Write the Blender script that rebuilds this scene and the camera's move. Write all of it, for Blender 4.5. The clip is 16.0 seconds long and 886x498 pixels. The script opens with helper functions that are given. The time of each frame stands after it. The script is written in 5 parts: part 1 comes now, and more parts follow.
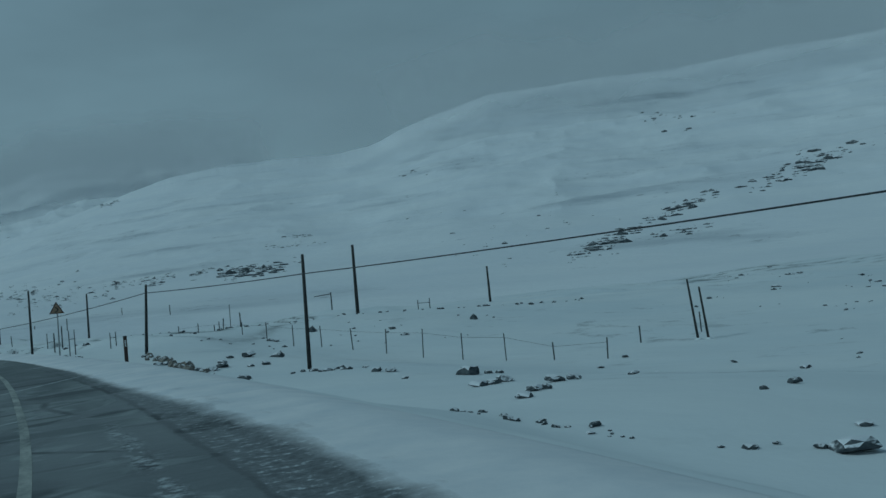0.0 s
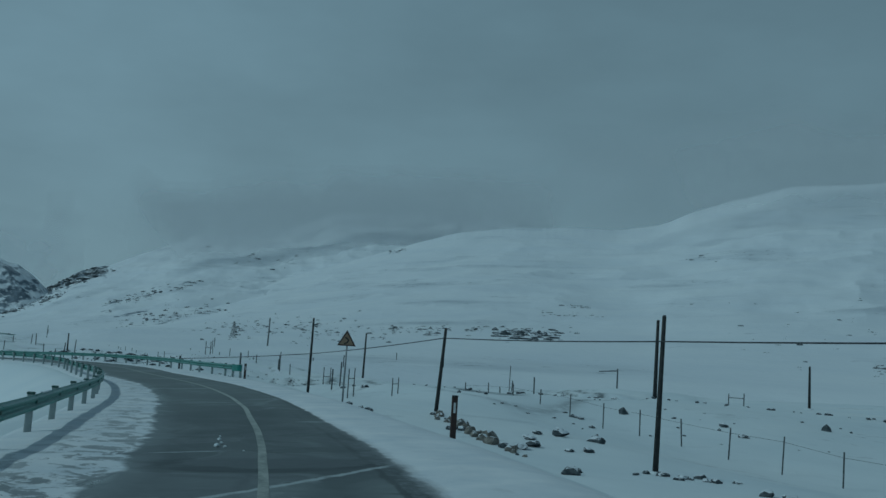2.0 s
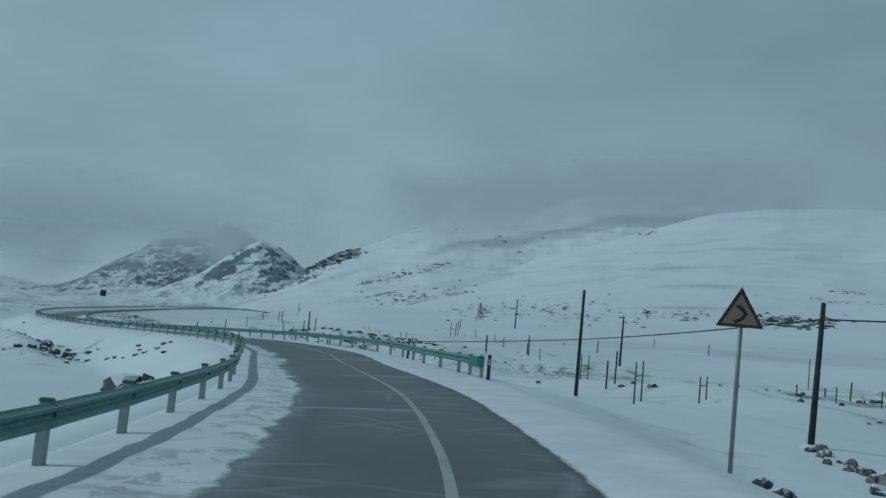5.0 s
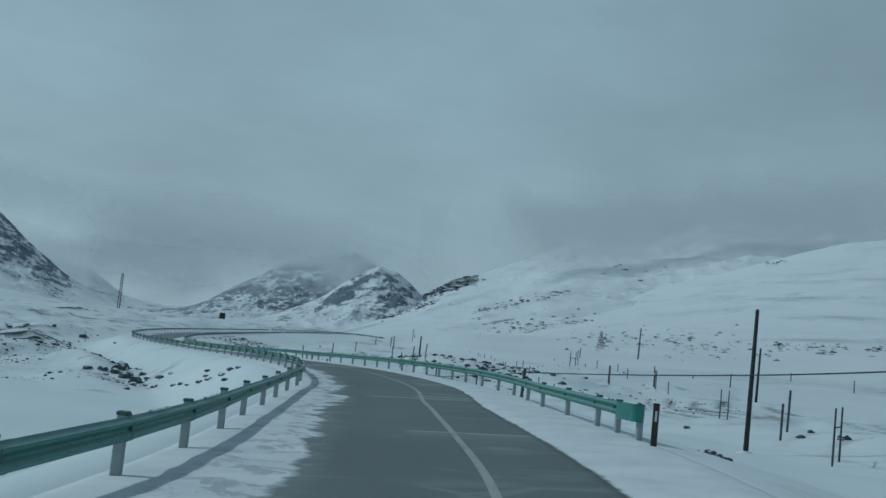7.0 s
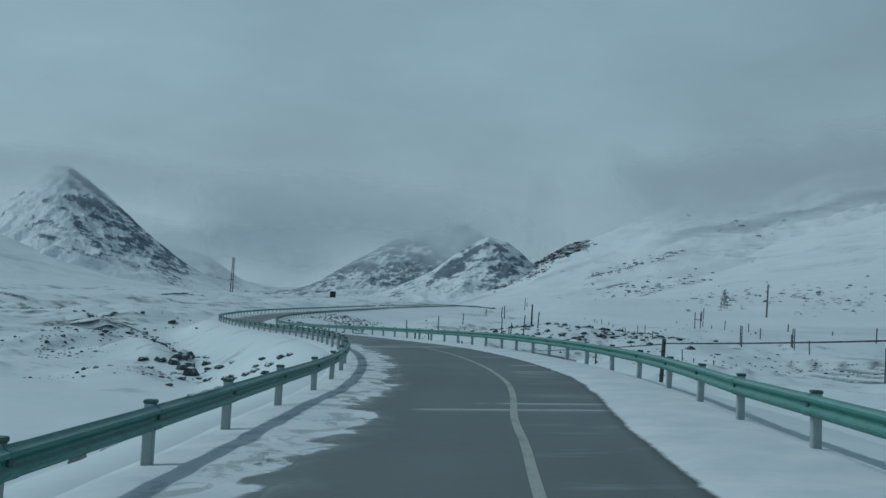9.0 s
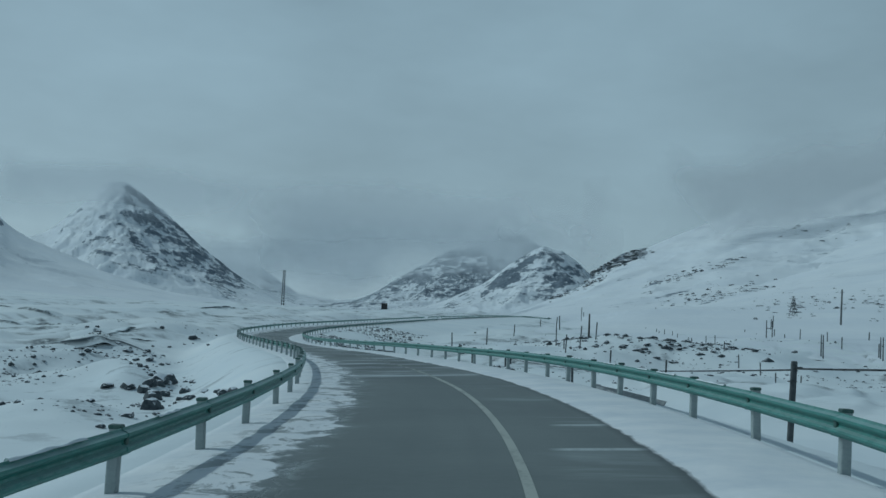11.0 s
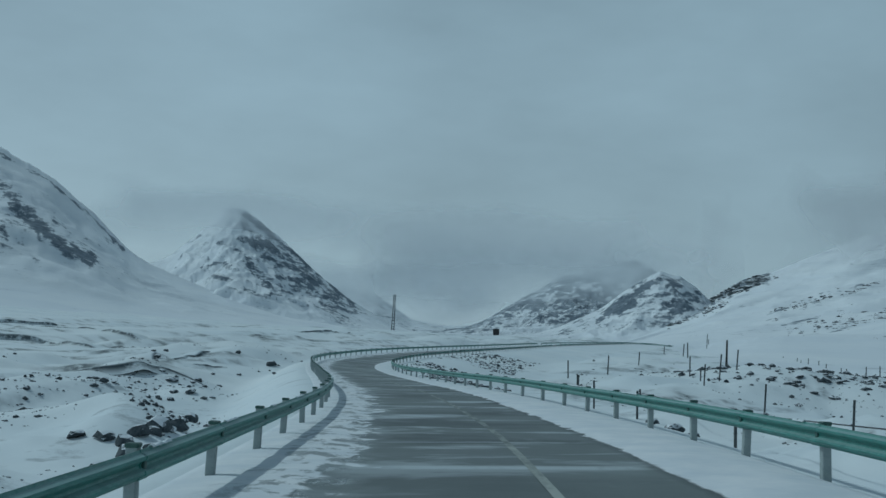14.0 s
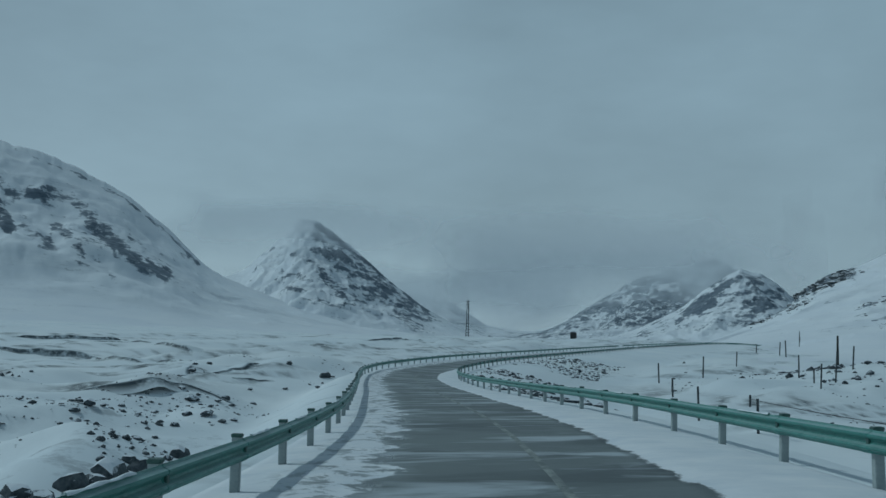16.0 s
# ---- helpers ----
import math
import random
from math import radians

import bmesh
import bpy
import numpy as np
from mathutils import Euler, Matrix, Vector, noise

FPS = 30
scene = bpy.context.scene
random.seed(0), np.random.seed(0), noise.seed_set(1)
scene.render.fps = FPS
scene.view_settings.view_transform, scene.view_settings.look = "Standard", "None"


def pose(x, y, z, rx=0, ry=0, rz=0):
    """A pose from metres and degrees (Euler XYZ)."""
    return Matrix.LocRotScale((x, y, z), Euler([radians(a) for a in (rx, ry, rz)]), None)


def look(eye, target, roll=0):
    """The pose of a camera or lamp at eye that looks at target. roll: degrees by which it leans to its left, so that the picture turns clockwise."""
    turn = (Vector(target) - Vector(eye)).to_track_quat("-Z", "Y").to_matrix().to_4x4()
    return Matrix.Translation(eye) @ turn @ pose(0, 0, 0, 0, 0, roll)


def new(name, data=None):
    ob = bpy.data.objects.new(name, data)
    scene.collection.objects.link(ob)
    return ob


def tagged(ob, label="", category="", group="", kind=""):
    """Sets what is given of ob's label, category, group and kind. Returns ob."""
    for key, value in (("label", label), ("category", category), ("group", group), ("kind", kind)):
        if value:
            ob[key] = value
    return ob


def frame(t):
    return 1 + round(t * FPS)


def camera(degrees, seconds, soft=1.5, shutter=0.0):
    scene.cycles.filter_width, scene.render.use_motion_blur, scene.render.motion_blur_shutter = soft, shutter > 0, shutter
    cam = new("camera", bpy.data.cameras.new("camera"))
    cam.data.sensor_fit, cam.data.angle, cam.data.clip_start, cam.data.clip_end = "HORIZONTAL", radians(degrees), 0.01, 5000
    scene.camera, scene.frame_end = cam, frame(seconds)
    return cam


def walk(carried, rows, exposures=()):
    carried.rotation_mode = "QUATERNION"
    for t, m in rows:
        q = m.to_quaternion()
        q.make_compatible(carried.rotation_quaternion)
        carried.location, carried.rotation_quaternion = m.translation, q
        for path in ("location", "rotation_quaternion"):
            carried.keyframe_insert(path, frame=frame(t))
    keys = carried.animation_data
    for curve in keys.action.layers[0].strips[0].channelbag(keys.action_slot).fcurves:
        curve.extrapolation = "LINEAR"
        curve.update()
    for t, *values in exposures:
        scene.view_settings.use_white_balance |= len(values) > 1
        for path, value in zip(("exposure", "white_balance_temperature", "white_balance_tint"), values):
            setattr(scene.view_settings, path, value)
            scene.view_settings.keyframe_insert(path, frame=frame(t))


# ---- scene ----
cam = camera(44.9, 16.0, 1.5)
PATH = [
    (0, (2.555, 2.469, 1.6), (2.221, 4.44, 1.675), -5.2),
    (0.5, (0.67, 5.681, 1.617), (0.237, 7.63, 1.73), -4.7),
    (1, (-1.492, 9.18, 1.624), (-2.037, 11.099, 1.767), -1.6),
    (1.5, (-3.606, 12.673, 1.603), (-4.287, 14.545, 1.782), 0.5),
    (2, (-5.883, 16.34, 1.593), (-6.698, 18.154, 1.81), 3.6),
    (2.5, (-7.963, 19.667, 1.593), (-8.849, 21.448, 1.795), 4.9),
    (3, (-10.332, 23.362, 1.642), (-11.298, 25.105, 1.807), 4.0),
    (3.5, (-12.572, 26.706, 1.669), (-13.613, 28.407, 1.817), 2.4),
    (4, (-14.995, 30.304, 1.641), (-16.079, 31.977, 1.807), 3.6),
    (4.5, (-17.345, 33.614, 1.647), (-18.489, 35.248, 1.8), 5.3),
    (4.7, (-18.661, 35.448, 1.681), (-19.83, 37.064, 1.83), 5.1),
    (6.8, (-28.762, 48.608, 1.699), (-30.126, 50.058, 1.891), 6.8),
    (7, (-29.841, 49.906, 1.689), (-31.216, 51.346, 1.873), 6.0),
    (7.5, (-32.479, 52.898, 1.724), (-33.896, 54.302, 1.875), 6.0),
    (8, (-35.047, 55.813, 1.722), (-36.478, 57.205, 1.845), 2.4),
    (8.5, (-37.772, 58.755, 1.748), (-39.232, 60.119, 1.849), 2.2),
    (8.7, (-39.019, 60.038, 1.752), (-40.513, 61.364, 1.862), 3.1),
    (10.8, (-52.113, 73.51, 1.837), (-53.691, 74.734, 1.944), 2.2),
    (11, (-53.195, 74.416, 1.841), (-54.775, 75.634, 1.97), 2.5),
    (11.5, (-56.711, 77.345, 1.804), (-58.327, 78.514, 1.961), 4.0),
    (12, (-58.558, 78.87, 1.773), (-60.192, 80.015, 1.912), 5.8),
    (12.5, (-62.086, 81.572, 1.802), (-63.747, 82.679, 1.933), 4.0),
    (13, (-65.196, 83.894, 1.696), (-66.869, 84.978, 1.85), 3.7),
    (13.5, (-67.882, 85.835, 1.681), (-69.581, 86.873, 1.87), 3.2),
    (14, (-71.016, 88.091, 1.657), (-72.715, 89.132, 1.825), 2.9),
    (14.5, (-74.329, 90.314, 1.658), (-76.049, 91.314, 1.853), 2.4),
    (15, (-77.412, 92.366, 1.623), (-79.13, 93.373, 1.813), 0.1),
    (15.5, (-81.175, 94.63, 1.494), (-82.913, 95.603, 1.673), 0.4),
    (16, (-84.625, 96.824, 1.439), (-86.391, 97.746, 1.614), 1.4),
]
walk(cam, [(t, look(eye, target, roll)) for t, eye, target, roll in PATH],
     [(0, -0.49, 6000, -1), (2.0, -0.47, 6010, -1), (3.0, -0.39, 6030, 0), (4.0, -0.26, 6120, 2), (4.6, -0.04, 6300, 6), (7.0, 0.10, 6520, 9), (11, 0.10, 6520, 9), (13, 0.10, 6520, 9), (14.0, 0.09, 6520, 9), (14.8, -0.02, 6520, 9), (16, -0.06, 6460, 9)])

# ---------------------------------------------------------------- light
world = bpy.data.worlds.new("world")
scene.world = world
world.use_nodes = True
wn, wl = world.node_tree.nodes, world.node_tree.links
wn.clear()
w_out = wn.new("ShaderNodeOutputWorld")
w_bg = wn.new("ShaderNodeBackground")
w_co = wn.new("ShaderNodeTexCoord")
w_sep = wn.new("ShaderNodeSeparateXYZ")
w_ramp = wn.new("ShaderNodeValToRGB")
w_ramp.color_ramp.elements[0].position = 0.0
w_ramp.color_ramp.elements[0].color = (0.238, 0.350, 0.415, 1)
w_ramp.color_ramp.elements[1].position = 0.85
w_ramp.color_ramp.elements[1].color = (0.05, 0.092, 0.13, 1)
w_mid = w_ramp.color_ramp.elements.new(0.30)
w_mid.color = (0.200, 0.305, 0.370, 1)
w_map = wn.new("ShaderNodeMapping")
w_map.inputs["Scale"].default_value = (1.6, 1.6, 4.0)
w_noise = wn.new("ShaderNodeTexNoise")
w_noise.inputs["Scale"].default_value = 1.5
w_noise.inputs["Detail"].default_value = 5
w_noise.inputs["Roughness"].default_value = 0.55
w_rng = wn.new("ShaderNodeMapRange")
w_rng.inputs["From Min"].default_value = 0.3
w_rng.inputs["From Max"].default_value = 0.7
w_rng.inputs["To Min"].default_value = 0.84
w_rng.inputs["To Max"].default_value = 1.12
w_mul = wn.new("ShaderNodeMix")
w_mul.data_type, w_mul.blend_type = "RGBA", "MULTIPLY"
w_mul.inputs["Factor"].default_value = 1.0
w_sky = wn.new("ShaderNodeTexSky")
w_sky.sky_type = "NISHITA"
w_sky.sun_disc = False
w_sky.sun_elevation = radians(42)
w_sky.sun_rotation = radians(243)
w_add = wn.new("ShaderNodeMix")
w_add.data_type, w_add.blend_type = "RGBA", "ADD"
w_add.inputs["Factor"].default_value = 0.004
wl.new(w_co.outputs["Generated"], w_sep.inputs[0])
wl.new(w_sep.outputs["Z"], w_ramp.inputs[0])
wl.new(w_co.outputs["Generated"], w_map.inputs[0])
wl.new(w_map.outputs[0], w_noise.inputs["Vector"])
wl.new(w_noise.outputs[0], w_rng.inputs["Value"])
wl.new(w_ramp.outputs[0], w_mul.inputs["A"])
wl.new(w_rng.outputs[0], w_mul.inputs["B"])
wl.new(w_mul.outputs["Result"], w_add.inputs["A"])
wl.new(w_sky.outputs[0], w_add.inputs["B"])
w_dot = wn.new("ShaderNodeVectorMath")
w_dot.operation = "DOT_PRODUCT"
w_dot.inputs[1].default_value = (0.56, 0.83, 0.0)  # the sky is duller over the ridge to the north-east
w_dim = wn.new("ShaderNodeMapRange")
w_dim.interpolation_type = "SMOOTHSTEP"
w_dim.inputs["From Min"].default_value = 0.1
w_dim.inputs["From Max"].default_value = 1.0
w_dim.inputs["To Min"].default_value = 1.06
w_dim.inputs["To Max"].default_value = 0.74
w_east = wn.new("ShaderNodeMix")
w_east.data_type, w_east.blend_type = "RGBA", "MULTIPLY"
w_east.inputs["Factor"].default_value = 1.0
wl.new(w_co.outputs["Generated"], w_dot.inputs[0])
wl.new(w_dot.outputs["Value"], w_dim.inputs["Value"])
wl.new(w_add.outputs["Result"], w_east.inputs["A"])
wl.new(w_dim.outputs[0], w_east.inputs["B"])
wl.new(w_east.outputs["Result"], w_bg.inputs[0])
w_bg.inputs[1].default_value = 1.0
wl.new(w_bg.outputs[0], w_out.inputs[0])

sun = new("sun", bpy.data.lights.new("sun", "SUN"))
sun.data.energy = 1.0
sun.data.angle = radians(2.5)
sun.data.color = (0.74, 0.94, 1.0)
SUN_FROM = Vector((-0.89, -0.45, 0.90))
sun.matrix_world = look(SUN_FROM * 100, (0, 0, 0))


# ---------------------------------------------------------------- materials
class Nodes:
    def __init__(self, name):
        self.mat = bpy.data.materials.new(name)
        self.mat.use_nodes = True
        self.n, self.l = self.mat.node_tree.nodes, self.mat.node_tree.links
        self.bsdf = self.n["Principled BSDF"]
        self.co = self.n.new("ShaderNodeTexCoord")

    def put(self, socket, value):
        if isinstance(value, bpy.types.NodeSocket):
            self.l.new(value, socket)
        else:
            socket.default_value = value

    def noise(self, scale, detail=4, rough=0.55, vector=None, distort=0.0):
        t = self.n.new("ShaderNodeTexNoise")
        t.inputs["Scale"].default_value, t.inputs["Detail"].default_value = scale, detail
        t.inputs["Roughness"].default_value, t.inputs["Distortion"].default_value = rough, distort
        self.l.new(vector or self.co.outputs["Object"], t.inputs["Vector"])
        return t.outputs[0]

    def scaled(self, vector, scale, rot=(0, 0, 0)):
        m = self.n.new("ShaderNodeMapping")
        m.inputs["Scale"].default_value, m.inputs["Rotation"].default_value = scale, rot
        self.l.new(vector, m.inputs[0])
        return m.outputs[0]

    def span(self, value, a, b, c=0.0, d=1.0):
        m = self.n.new("ShaderNodeMapRange")
        m.inputs["From Min"].default_value, m.inputs["From Max"].default_value = a, b
        m.inputs["To Min"].default_value, m.inputs["To Max"].default_value = c, d
        self.put(m.inputs["Value"], value)
        return m.outputs[0]

    def math(self, op, a, b=0.0):
        m = self.n.new("ShaderNodeMath")
        m.operation = op
        self.put(m.inputs[0], a)
        self.put(m.inputs[1], b)
        return m.outputs[0]

    def mix(self, f, a, b):
        m = self.n.new("ShaderNodeMix")
        m.data_type = "RGBA"
        self.put(m.inputs["Factor"], f)
        self.put(m.inputs["A"], a if isinstance(a, bpy.types.NodeSocket) else (*a, 1))
        self.put(m.inputs["B"], b if isinstance(b, bpy.types.NodeSocket) else (*b, 1))
        return m.outputs["Result"]

    def bump(self, height, strength, distance):
        b = self.n.new("ShaderNodeBump")
        b.inputs["Strength"].default_value, b.inputs["Distance"].default_value = strength, distance
        self.l.new(height, b.inputs["Height"])
        self.l.new(b.outputs[0], self.bsdf.inputs["Normal"])

    def done(self, colour, rough=0.6, metal=0.0, spec=0.5):
        self.put(self.bsdf.inputs["Base Color"], colour if isinstance(colour, bpy.types.NodeSocket) else (*colour, 1))
        self.put(self.bsdf.inputs["Roughness"], rough)
        self.put(self.bsdf.inputs["Metallic"], metal)
        self.put(self.bsdf.inputs["Specular IOR Level"], spec)
        return self.mat


def plain(name, a, b, scale, rough=0.6, metal=0.0, bump=0.0, dist=0.01, spec=0.4):
    m = Nodes(name)
    f = m.math("ADD", m.math("MULTIPLY", m.noise(scale), 0.65), m.math("MULTIPLY", m.noise(scale * 7), 0.35))
    if bump:
        m.bump(m.noise(scale * 3, 6), bump, dist)
    return m.done(m.mix(m.span(f, 0.36, 0.64), a, b), rough, metal, spec)


def make_snow(name="snow"):
    m = Nodes(name)
    big, fine = m.noise(0.05, 5), m.noise(1.1, 6, 0.6)
    tone = m.mix(m.span(big, 0.35, 0.65), (0.77, 0.83, 0.86), (0.85, 0.89, 0.90))
    far = m.noise(0.018, 8, 0.62)
    thin = m.math("MULTIPLY", m.span(m.noise(0.23, 8, 0.70), 0.57, 0.65), m.span(far, 0.47, 0.56))
    att = m.n.new("ShaderNodeAttribute")
    att.attribute_name = "bare"
    cut = m.math("MULTIPLY", att.outputs["Fac"], m.span(m.noise(0.7, 6, 0.7), 0.34, 0.52))
    thin = m.math("MAXIMUM", m.math("MULTIPLY", thin, 0.42), cut)
    col = m.mix(thin, tone, (0.105, 0.128, 0.138))
    m.bump(m.math("ADD", m.math("MULTIPLY", m.noise(0.4, 4), 1.0), m.math("MULTIPLY", fine, 0.35)), 0.55, 0.12)
    return m.done(col, 0.75, 0.0, 0.25)


def make_mountain():
    m = Nodes("mountain_rock_and_snow")
    geo = m.n.new("ShaderNodeNewGeometry")
    up = m.n.new("ShaderNodeSeparateXYZ")
    m.l.new(geo.outputs["Normal"], up.inputs[0])
    ob = m.co.outputs["Object"]
    strata = m.noise(1.0, 8, 0.62, m.scaled(ob, (0.012, 0.012, 0.060), (0.35, 0.2, 0)))
    speck = m.noise(1.0, 6, 0.66, m.scaled(ob, (0.050, 0.050, 0.10), (0.35, 0.2, 0)))
    fine = m.noise(1.0, 5, 0.62, m.scaled(ob, (0.13, 0.13, 0.22), (0.2, 0.4, 0)))
    leaf = m.noise(1.0, 5, 0.60, m.scaled(ob, (0.028, 0.028, 0.16), (0.30, 0.24, 0)))
    att = m.n.new("ShaderNodeAttribute")
    att.attribute_name = "bare"
    f = m.math("ADD", m.math("MULTIPLY", strata, 0.27), m.math("ADD", m.math("MULTIPLY", speck, 0.34), m.math("MULTIPLY", fine, 0.27)))
    f = m.math("SUBTRACT", m.math("ADD", f, m.math("MULTIPLY", leaf, 0.30)), 0.09)
    f = m.math("ADD", f, m.math("MULTIPLY", m.math("SUBTRACT", 0.90, up.outputs["Z"]), 0.22))
    f = m.math("ADD", f, m.math("SUBTRACT", att.outputs["Fac"], 0.5))
    # rock lifted towards pale blue-grey, so the mist's haze is in its colour
    rock = m.mix(m.span(m.math("ADD", m.math("MULTIPLY", leaf, 0.6), m.math("MULTIPLY", fine, 0.4)), 0.38, 0.62), (0.092, 0.128, 0.165), (0.24, 0.285, 0.33))
    snow = m.mix(m.span(strata, 0.35, 0.65), (0.80, 0.84, 0.88), (0.87, 0.90, 0.92))
    # thin, wind-scoured snow in streaks that follow the lie of the slope
    streak = m.noise(1.0, 6, 0.60, m.scaled(ob, (0.007, 0.007, 0.075), (0.10, -0.06, 0)))
    where = m.noise(0.0035, 4, 0.55)
    thin = m.math("MULTIPLY", m.span(streak, 0.54, 0.68), m.span(where, 0.44, 0.58))
    snow = m.mix(m.math("MULTIPLY", thin, 0.62), snow, (0.40, 0.45, 0.50))
    grit = m.math("MULTIPLY", m.span(fine, 0.60, 0.68), m.span(streak, 0.50, 0.60))
    snow = m.mix(m.math("MULTIPLY", grit, m.span(where, 0.40, 0.56, 0.0, 0.55)), snow, (0.16, 0.18, 0.20))
    m.bump(m.math("ADD", strata, m.math("MULTIPLY", fine, 0.3)), 0.35, 4.0)
    return m.done(m.mix(m.span(f, 0.535, 0.61), snow, rock), 0.85, 0, 0.15)


# stations of pale cross joints, their reach, a film beside them, their width and their slant
JOINTS = (
    (125.7, -0.4, 2.4, 1.8, 0.12, 0), (139.8, -1.2, 2.4, 0.8, 0.2, 0), (141.2, 0.0, 2.3, 0.8, 0.2, 0), (152.5, 0.8, 2.2, 1.2, 0.2, 0),
    (156.2, 1.2, 2.4, 0.6, 0.2, 0), (175.6, -2.3, 1.9, 1.6, 0.36, 0), (180.4, -0.6, 1.4, 0.9, 0.2, 0), (110.5, -2.2, 0.4, 1.2, 0.2, 0),
    (97.4, -1.4, 0.2, 0.6, 0.06, 0), (87.5, 1.5, 2.3, 0.5, 0.14, 0), (80.1, -1.8, -0.7, 0.5, 0.09, 0.4), (74.7, -2.1, 1.9, 2.2, 0.16, 1.4), (65.6, -1.2, -0.1, 1.0, 0.12, 1.1),
)
# dark wet sheets on the first stretch: station, middle, half length and half width
SHEETS = ((64.1, 0.7, 0.45, 1.1), (56.5, -0.8, 1.2, 0.8), (61.5, -1.3, 0.6, 0.9), (70.6, 0.9, 0.7, 0.9), (77.6, 0.2, 1.2, 2.2), (68.4, -1.2, 0.8, 0.8))
S_DRY, S_DRIFT = 168.0, 180.0  # stations between which powder begins to drift over the asphalt


def make_road():
    m = Nodes("wet_asphalt_with_snow")
    uv = m.co.outputs["UV"]
    sep = m.n.new("ShaderNodeSeparateXYZ")
    m.l.new(uv, sep.inputs[0])
    o, s = sep.outputs["X"], sep.outputs["Y"]
    ol = m.math("MULTIPLY", o, -1.0)
    late = m.span(s, S_DRY, S_DRIFT)
    early = m.span(s, 94.0, 68.0)
    across = m.noise(1.0, 4, 0.55, m.scaled(uv, (0.16, 0.55, 1), (0, 0, 0.06)))
    grain = m.noise(40.0, 3, 0.6, uv)
    along = m.noise(1.0, 4, 0.55, m.scaled(uv, (0.9, 0.05, 1)))
    patch = m.noise(1.0, 5, 0.55, m.scaled(uv, (0.30, 0.16, 1)), 0.6)
    # pale patches and faint cross streaks put the wet sheen into the colour
    tone = m.math("ADD", m.math("MULTIPLY", across, 0.12), m.math("MULTIPLY", patch, 0.60))
    tone = m.math("ADD", tone, m.math("MULTIPLY", along, 0.28))
    damp = m.mix(m.span(tone, 0.42, 0.57), (0.064, 0.080, 0.084), (0.218, 0.243, 0.240))
    dry = m.mix(m.span(tone, 0.36, 0.64), (0.100, 0.121, 0.118), (0.148, 0.172, 0.166))
    asphalt = m.mix(early, dry, damp)
    # darker asphalt past the slanting joint, fading out further along
    old = m.math("SUBTRACT", s, m.math("MULTIPLY", o, 1.4))
    old = m.math("MULTIPLY", m.span(old, 74.2, 75.0), m.span(old, 104.0, 84.0, 0.25, 1.0))
    asphalt = m.mix(m.math("MULTIPLY", m.math("MULTIPLY", old, m.span(s, 112.0, 96.0)), m.span(patch, 0.40, 0.62, 0.72, 0.35)), asphalt, (0.034, 0.044, 0.047))
    asphalt = m.mix(m.math("MULTIPLY", m.span(grain, 0.4, 0.7), 0.2), asphalt, (0.17, 0.18, 0.185))
    # meltwater: dark sheets with a pale drying rim
    pool = m.noise(1.0, 4, 0.5, m.scaled(uv, (0.30, 0.34, 1), (0, 0, 0.5)), 1.2)
    wet_zone = m.math("ADD", m.math("MULTIPLY", early, 0.10), m.math("MULTIPLY", m.span(o, 1.2, 2.0), 0.05))
    pool = m.math("ADD", pool, wet_zone)
    wet = m.span(pool, 0.565, 0.62)
    rim = m.math("MULTIPLY", m.span(pool, 0.555, 0.572), m.span(pool, 0.60, 0.58))
    asphalt = m.mix(m.math("MULTIPLY", wet, m.math("ADD", m.math("MULTIPLY", late, 0.18), m.math("ADD", 0.04, m.math("MULTIPLY", early, 0.56)))), asphalt, (0.028, 0.038, 0.042))
    asphalt = m.mix(m.math("MULTIPLY", m.math("MULTIPLY", rim, early), 0.5), asphalt, (0.30, 0.33, 0.33))
    for where, mid, half, wide in SHEETS:
        du = m.math("DIVIDE", m.math("ADD", m.math("SUBTRACT", s, where), m.math("MULTIPLY", m.math("SUBTRACT", patch, 0.5), 2.4)), half)
        dv = m.math("DIVIDE", m.math("ADD", m.math("SUBTRACT", o, mid), m.math("MULTIPLY", m.math("SUBTRACT", across, 0.5), 1.6)), wide)
        d2 = m.math("ADD", m.math("MULTIPLY", du, du), m.math("MULTIPLY", dv, dv))
        asphalt = m.mix(m.math("MULTIPLY", m.span(d2, 1.10, 0.65), 0.86), asphalt, (0.026, 0.035, 0.038))
    # cracks and dirt where the edge breaks up
    crack = m.n.new("ShaderNodeTexVoronoi")
    crack.feature = "DISTANCE_TO_EDGE"
    crack.inputs["Scale"].default_value = 0.42
    warp = m.n.new("ShaderNodeMix")
    warp.data_type = "VECTOR"
    warp.inputs["Factor"].default_value = 0.06
    w_noise_a = m.n.new("ShaderNodeTexNoise")
    w_noise_a.inputs["Scale"].default_value = 1.7
    m.l.new(uv, w_noise_a.inputs["Vector"])
    m.l.new(uv, warp.inputs["A"])
    m.l.new(w_noise_a.outputs["Color"], warp.inputs["B"])
    m.l.new(warp.outputs["Result"], crack.inputs["Vector"])
    line = m.math("MULTIPLY", m.span(crack.outputs["Distance"], 0.045, 0.012), m.span(patch, 0.46, 0.56))
    asphalt = m.mix(m.math("MULTIPLY", m.math("MULTIPLY", line, early), 0.8), asphalt, (0.02, 0.026, 0.03))
    asphalt = m.mix(m.math("MULTIPLY", m.math("MULTIPLY", line, m.math("MULTIPLY", m.span(s, 84.0, 92.0), m.span(s, 128.0, 118.0))), 0.5), asphalt, (0.27, 0.30, 0.30))
    # the broken, gritty edge and a strip of crumbs where two lanes of paving meet
    crumb = m.noise(1.0, 6, 0.72, m.scaled(uv, (2.4, 0.8, 1), (0, 0, 0.3)))
    chip = m.noise(6.0, 5, 0.7, uv)
